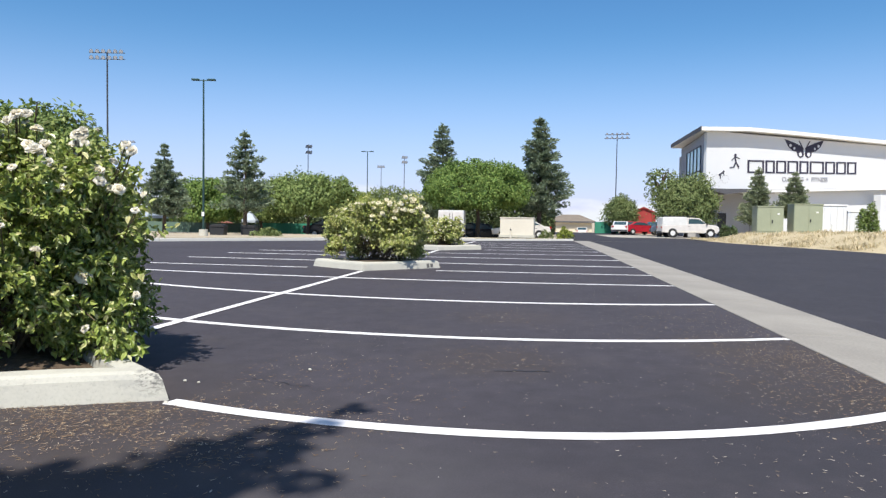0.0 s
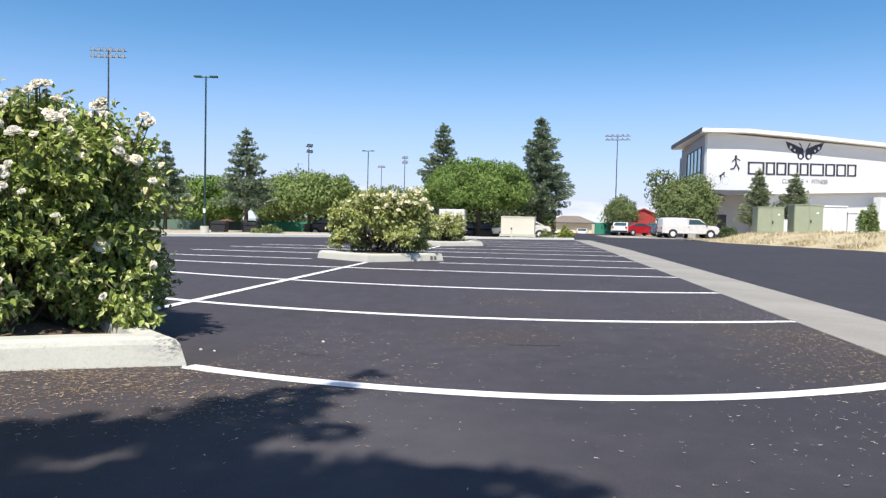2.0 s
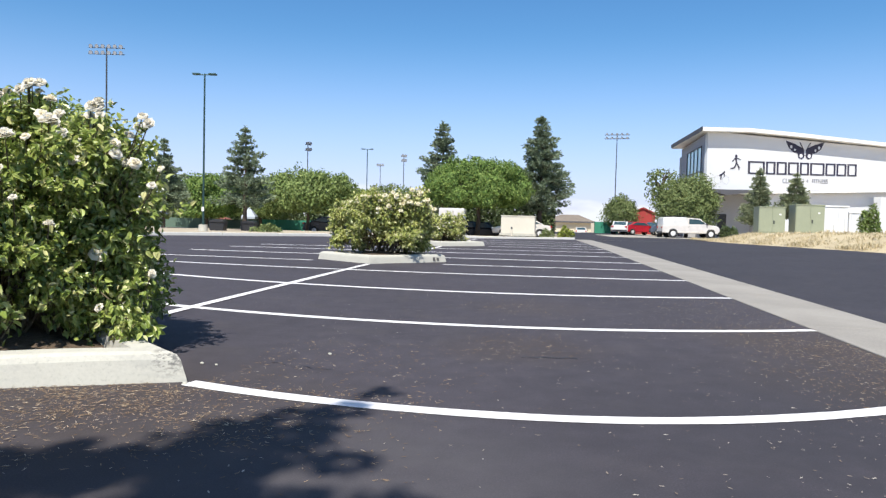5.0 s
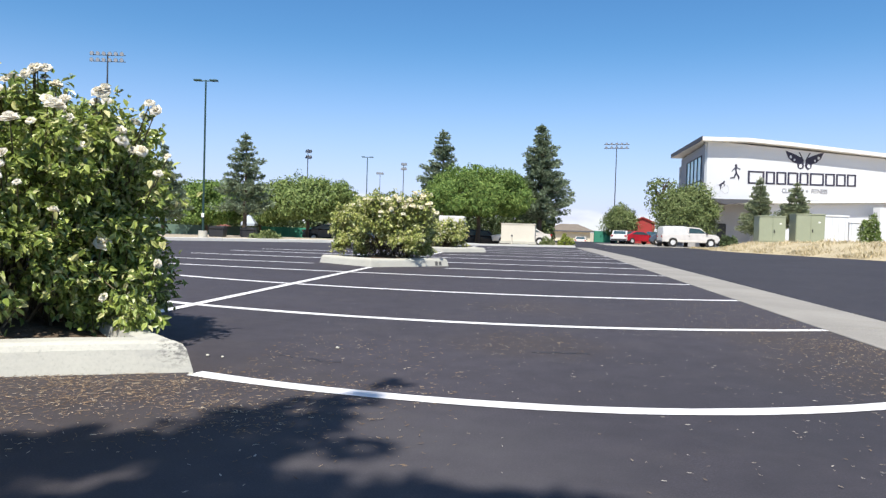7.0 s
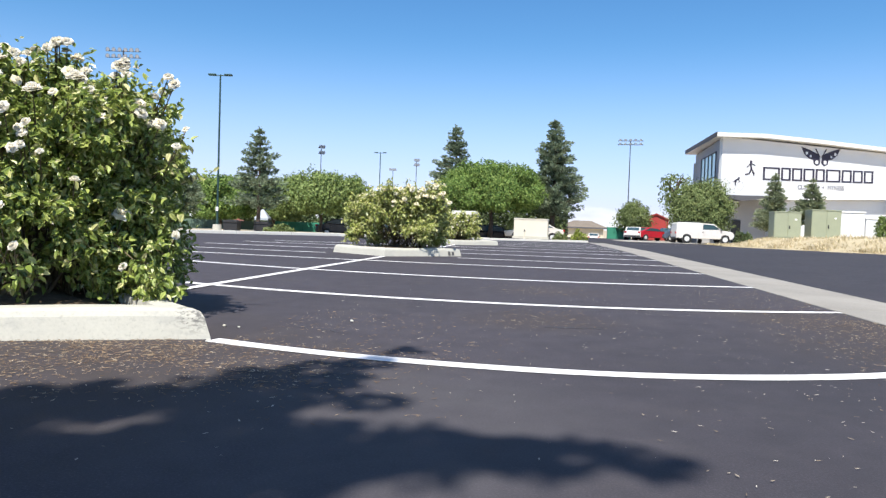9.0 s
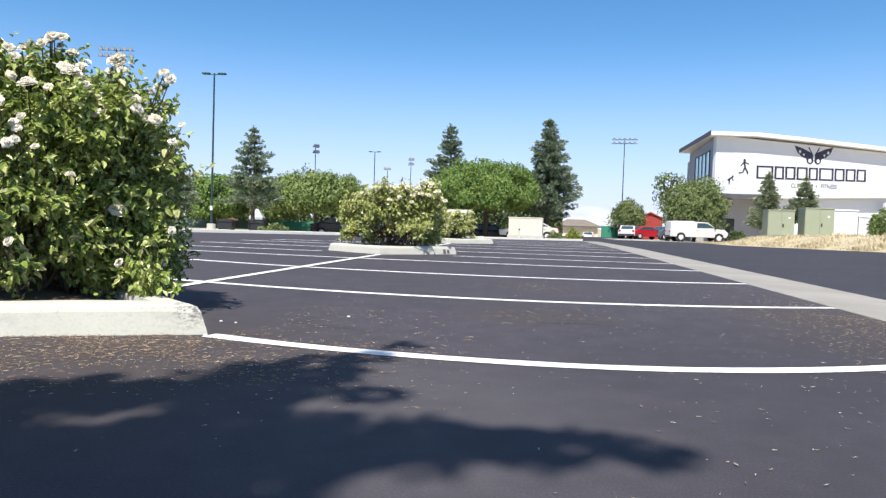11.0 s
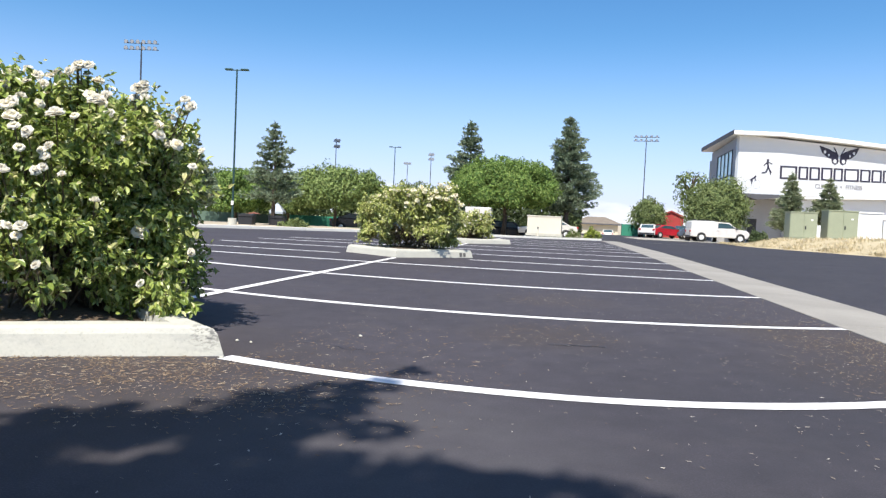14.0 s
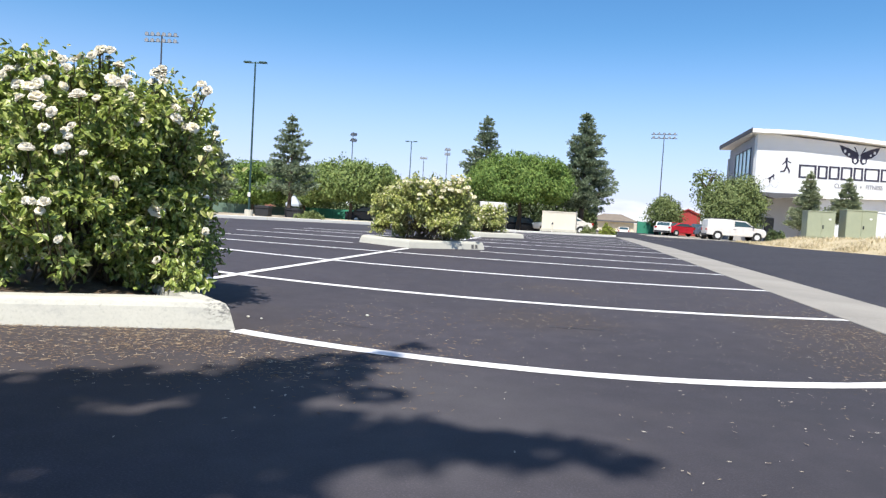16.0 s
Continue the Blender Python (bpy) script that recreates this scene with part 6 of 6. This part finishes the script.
def shade_tree():
    """A leaning street tree; its outer boughs stand over the lot's near edge."""
    global rng
    rng = np.random.default_rng(77)
    root = thing("tree", (-0.3, -7.6, 0.0), 0, "leafy street tree standing at the lot edge", "tree", "trees")
    hz = 7.0
    shift = Vector((SUN_FROM.x, SUN_FROM.y)) * (hz / SUN_FROM.z)
    spots = [(-1.35, 2.15, 0.60), (-1.05, 2.62, 0.26), (-0.45, 2.86, 0.36), (-0.32, 3.22, 0.32), (-0.16, 3.58, 0.22), (-0.05, 3.90, 0.13), (0.06, 4.19, 0.07),
             (0.00, 2.42, 0.27), (0.20, 2.62, 0.15), (0.40, 2.60, 0.15), (0.44, 2.46, 0.11), (0.58, 2.68, 0.10), (0.56, 2.58, 0.09), (0.74, 2.66, 0.10), (0.73, 2.53, 0.09), (0.88, 2.69, 0.08), (1.00, 2.70, 0.06), (1.12, 2.67, 0.045),
             (-0.45, 2.05, 0.50), (-0.24, 2.72, 0.24), (-0.90, 2.80, 0.24), (-0.66, 2.96, 0.17), (-0.42, 2.45, 0.22), (-0.86, 2.30, 0.30), (0.15, 3.18, 0.09), (0.02, 2.70, 0.16), (0.23, 2.42, 0.13), (0.05, 2.34, 0.14), (0.13, 2.16, 0.15), (-0.17, 2.10, 0.16),
             (-2.1, 1.5, 0.9), (-1.1, 1.2, 0.9), (-0.3, 1.1, 0.6), (-2.6, 0.3, 1.0), (-1.2, 0.0, 1.1), (0.0, 0.0, 0.7), (-1.0, -1.2, 1.0)]
    P, D, paths = [], [], [([(0, 0, -0.1), (0.1, 0.2, 2.0), (0.2, 0.8, 4.2), (0.3, 1.8, 5.9)], 0.22, 0.09)]
    boughs = []
    for x, y, r in sorted(spots, key=lambda q: -q[2]):
        c = np.array((x + shift.x + 0.3, y + shift.y + 7.6, hz + rng.uniform(-0.12, 0.12)))
        n = int((2300 if y < 3.4 else 1100 if y < 3.7 else 600) * r * r + 14)
        d = directions(n)
        P.append(c + d * r * rng.uniform(0.0, 1.0, (n, 1)) ** 0.45 * np.array([1, 1, 0.45]))
        D.append(d)
        # each bough forks from the nearest stouter one, the stoutest from the trunk's end
        e = Vector(c)
        stout = [(Vector((x - bx, y - by)).length, b) for bx, by, br, b in boughs if br > r]
        near, s0 = min(stout, key=lambda q: q[0]) if stout and r < 0.4 else (0.0, Vector((0.3, 1.8, 5.9)))
        thick = 0.045 if r >= 0.4 else 0.018
        paths.append(([s0, s0.lerp(e, 0.5) + Vector((0.03, 0.02, 0.12)), e], thick, 0.006))
        boughs.append((x, y, r, e))
    v, f = curve_tubes(paths, 7)
    raw("trunk", v, f, M["bark"], root, "grey-brown trunk and limbs", True)
    P, D = np.concatenate(P), np.concatenate(D)
    # gaps between the boughs, through which the sun falls
    gx, gy = P[:, 0] - shift.x * P[:, 2] / hz - 0.3, P[:, 1] - shift.y * P[:, 2] / hz - 7.6
    open_sky = np.zeros(len(P), bool)
    for hx, hy, ha, hb in GAPS:
        open_sky |= ((gx - hx) / ha) ** 2 + ((gy - hy) / hb) ** 2 < 1
    P, D = P[~open_sky], D[~open_sky]
    n = len(P)
    way, up = unit(D + directions(n)), unit(directions(n) * 0.6 + np.array([0, 0, 1.0]))
    s = 0.12 * rng.uniform(0.6, 1.3, n)
    pts, faces = leaf_mesh(P, way, up, s, s * 0.65, 0.1, 0.15)
    raw("crown", pts, faces, M["leaf_mid"], root)


shade_tree()


# ---- litter on the asphalt ----
def litter():
    """Dry petals and leaves, thick before the roses and by the gutter, thin elsewhere."""
    r = np.random.default_rng(5)
    X, Y = [], []

    def strew(n, x0, x1, y0, y1, bias=None):
        x, y = r.uniform(x0, x1, n), r.uniform(y0, y1, n)
        if bias is not None:
            k = r.uniform(size=n) < bias(x, y)
            x, y = x[k], y[k]
        X.append(x)
        Y.append(y)
    patchy = lambda x, y: 0.25 + 0.75 * (np.sin(x * 2.3 + y) * np.sin(y * 1.7 - x * 0.6) > 0.05)

    def lay(name, material, label, size, slim):
        x, y = np.concatenate(X), np.concatenate(Y)
        X.clear()
        Y.clear()
        bare = (np.abs(y - 3.875 - np.where(x > 0.75, 0.142, 0.095) * (x - 0.75) ** 2) > 0.075) & ~((x < -0.9) & (y > 4.20 + 0.42 * (x + 1.0)) & (y < 6.2))
        x, y = x[bare], y[bare]
        n = len(x)
        base = np.stack([x, y, np.full(n, 0.006)], 1)
        a = r.uniform(0, 2 * np.pi, n)
        way = unit(np.stack([np.cos(a), np.sin(a), r.uniform(-0.02, 0.09, n)], 1))
        up = unit(np.stack([r.normal(size=n) * 0.14, r.normal(size=n) * 0.14, np.ones(n)], 1))
        s = size * r.uniform(0.45, 1.5, n)
        pts, faces = leaf_mesh(base, way, up, s, s * r.uniform(*slim, n), 0.12, 0.0)
        pts[:, 2] = np.clip(pts[:, 2], 0.0045, None)
        tagged(raw(name, pts, faces, material), label, "litter", kind="stuff")

    drift = lambda x, y: 0.45 + 0.55 * (np.sin(x * 5.1 + 2 * y) * np.sin(y * 6.7 - x * 1.6) > -0.1)
    strew(31000, -3.6, 0.6, 2.4, 4.15, lambda x, y: np.clip(0.95 - 0.55 * (x + 1.2), 0, 1) * np.clip((y - 2.75) / 0.8, 0, 1) ** 1.3 * drift(x, y))
    strew(2600, -3.6, -0.7, 3.3, 4.3, lambda x, y: np.clip(1 - np.abs(y - 4.14 - 0.42 * (x + 1.0)) / 0.14, 0, 1))
    strew(260, -1.12, -0.72, 4.0, 4.34, lambda x, y: np.clip(1.2 - np.hypot(x + 0.96, y - 4.17) / 0.16, 0, 1))
    strew(1000, -1.1, 0.8, 4.1, 5.6, lambda x, y: np.clip(0.9 - 0.5 * (x + 1), 0, 1))
    strew(4200, 2.2, 3.36, 4.0, 6.6, lambda x, y: np.clip((x - 2.2) / 1.2, 0, 1) ** 1.5)
    strew(1100, 2.0, 3.36, 6.6, 9.5, lambda x, y: np.clip((x - 1.8) / 1.5, 0, 1))
    for cx, cy, reach, count in ((0.74, 5.75, 0.55, 420), (0.69, 8.2, 0.60, 340), (2.95, 6.3, 0.40, 260), (-0.18, 5.15, 0.40, 120), (0.35, 4.4, 0.45, 130), (2.7, 4.9, 0.5, 160)):
        strew(count, cx - reach, cx + reach, cy - reach * 1.3, cy + reach * 1.3, lambda x, y: np.clip(1.1 - np.hypot(x - cx, (y - cy) / 1.3) / reach, 0, 1))
    lay("dry_leaf_litter", M["litter"], "dry brown leaves and petals strewn before the roses", 0.024, (0.07, 0.16))
    strew(650, -1.0, 3.3, 4.0, 7.5, patchy)
    strew(70, -1.0, 2.5, 2.2, 3.9)
    strew(420, 1.0, 3.34, 2.3, 3.9, lambda x, y: np.clip((x - 0.8) / 1.7, 0, 1))
    strew(1500, 1.8, 3.36, 3.2, 8.5, lambda x, y: np.clip((x - 1.6) / 1.6, 0, 1))
    strew(450, 0.3, 2.0, 5.0, 9.5, patchy)
    strew(250, 1.5, 3.3, 8.5, 14)
    strew(900, -2.2, 3.3, 7.5, 20.0, patchy)
    strew(170, 0.45, 1.25, 7.5, 8.8, lambda x, y: np.clip(1 - np.hypot(x - 0.85, (y - 8.1) * 0.6) / 0.45, 0, 1))
    lay("fallen_petals", M["flakes"], "pale dry petals scattered over the asphalt stalls", 0.0175, (0.10, 0.28))
    for px, py, q in ((-0.47, 5.10, 0.013), (-1.13, 4.63, 0.012), (-1.03, 4.61, 0.010), (-0.98, 4.12, 0.014)):
        bm = bmesh.new()
        bmesh.ops.create_icosphere(bm, subdivisions=2, radius=q, matrix=Matrix.Translation((0, 0, q * 0.5)) @ Matrix.Diagonal((1, 0.8, 0.6, 1)))
        for vv in bm.verts:
            vv.co *= 1 + 0.2 * noise.noise(vv.co * 60)
        ob = part("pebble", bm, M["kerb"])
        ob.location = (px, py, 0.002)
        tagged(ob, "small pale pebble lying on the asphalt", "pebble", "pebbles")


litter()


# dark stencilled bars on the second island's kerb
for u, tall in ((0.835, 0.085), (0.885, 0.075)):
    a, b = Vector(ISLANDS[1][1]), Vector(ISLANDS[1][0])
    q = a.lerp(b, u)
    d = (b - a).normalized()
    bm = bmesh.new()
    box(bm, (0, 0, 0), (0.062, 0.012, tall), 0, 0.002)
    mark = part("kerb_stencil", bm, M["stencil"])
    mark.matrix_world = Matrix.Translation((q.x - d.y * 0.010, q.y + d.x * 0.010, slope(q.y) + 0.060)) @ Matrix.Rotation(math.atan2(d.y, d.x), 4, "Z") @ Matrix.Rotation(radians(-11.5), 4, "X")
    tagged(mark, "worn dark stencil bar on the kerb face", "stencil", "kerb stencils", "structure")
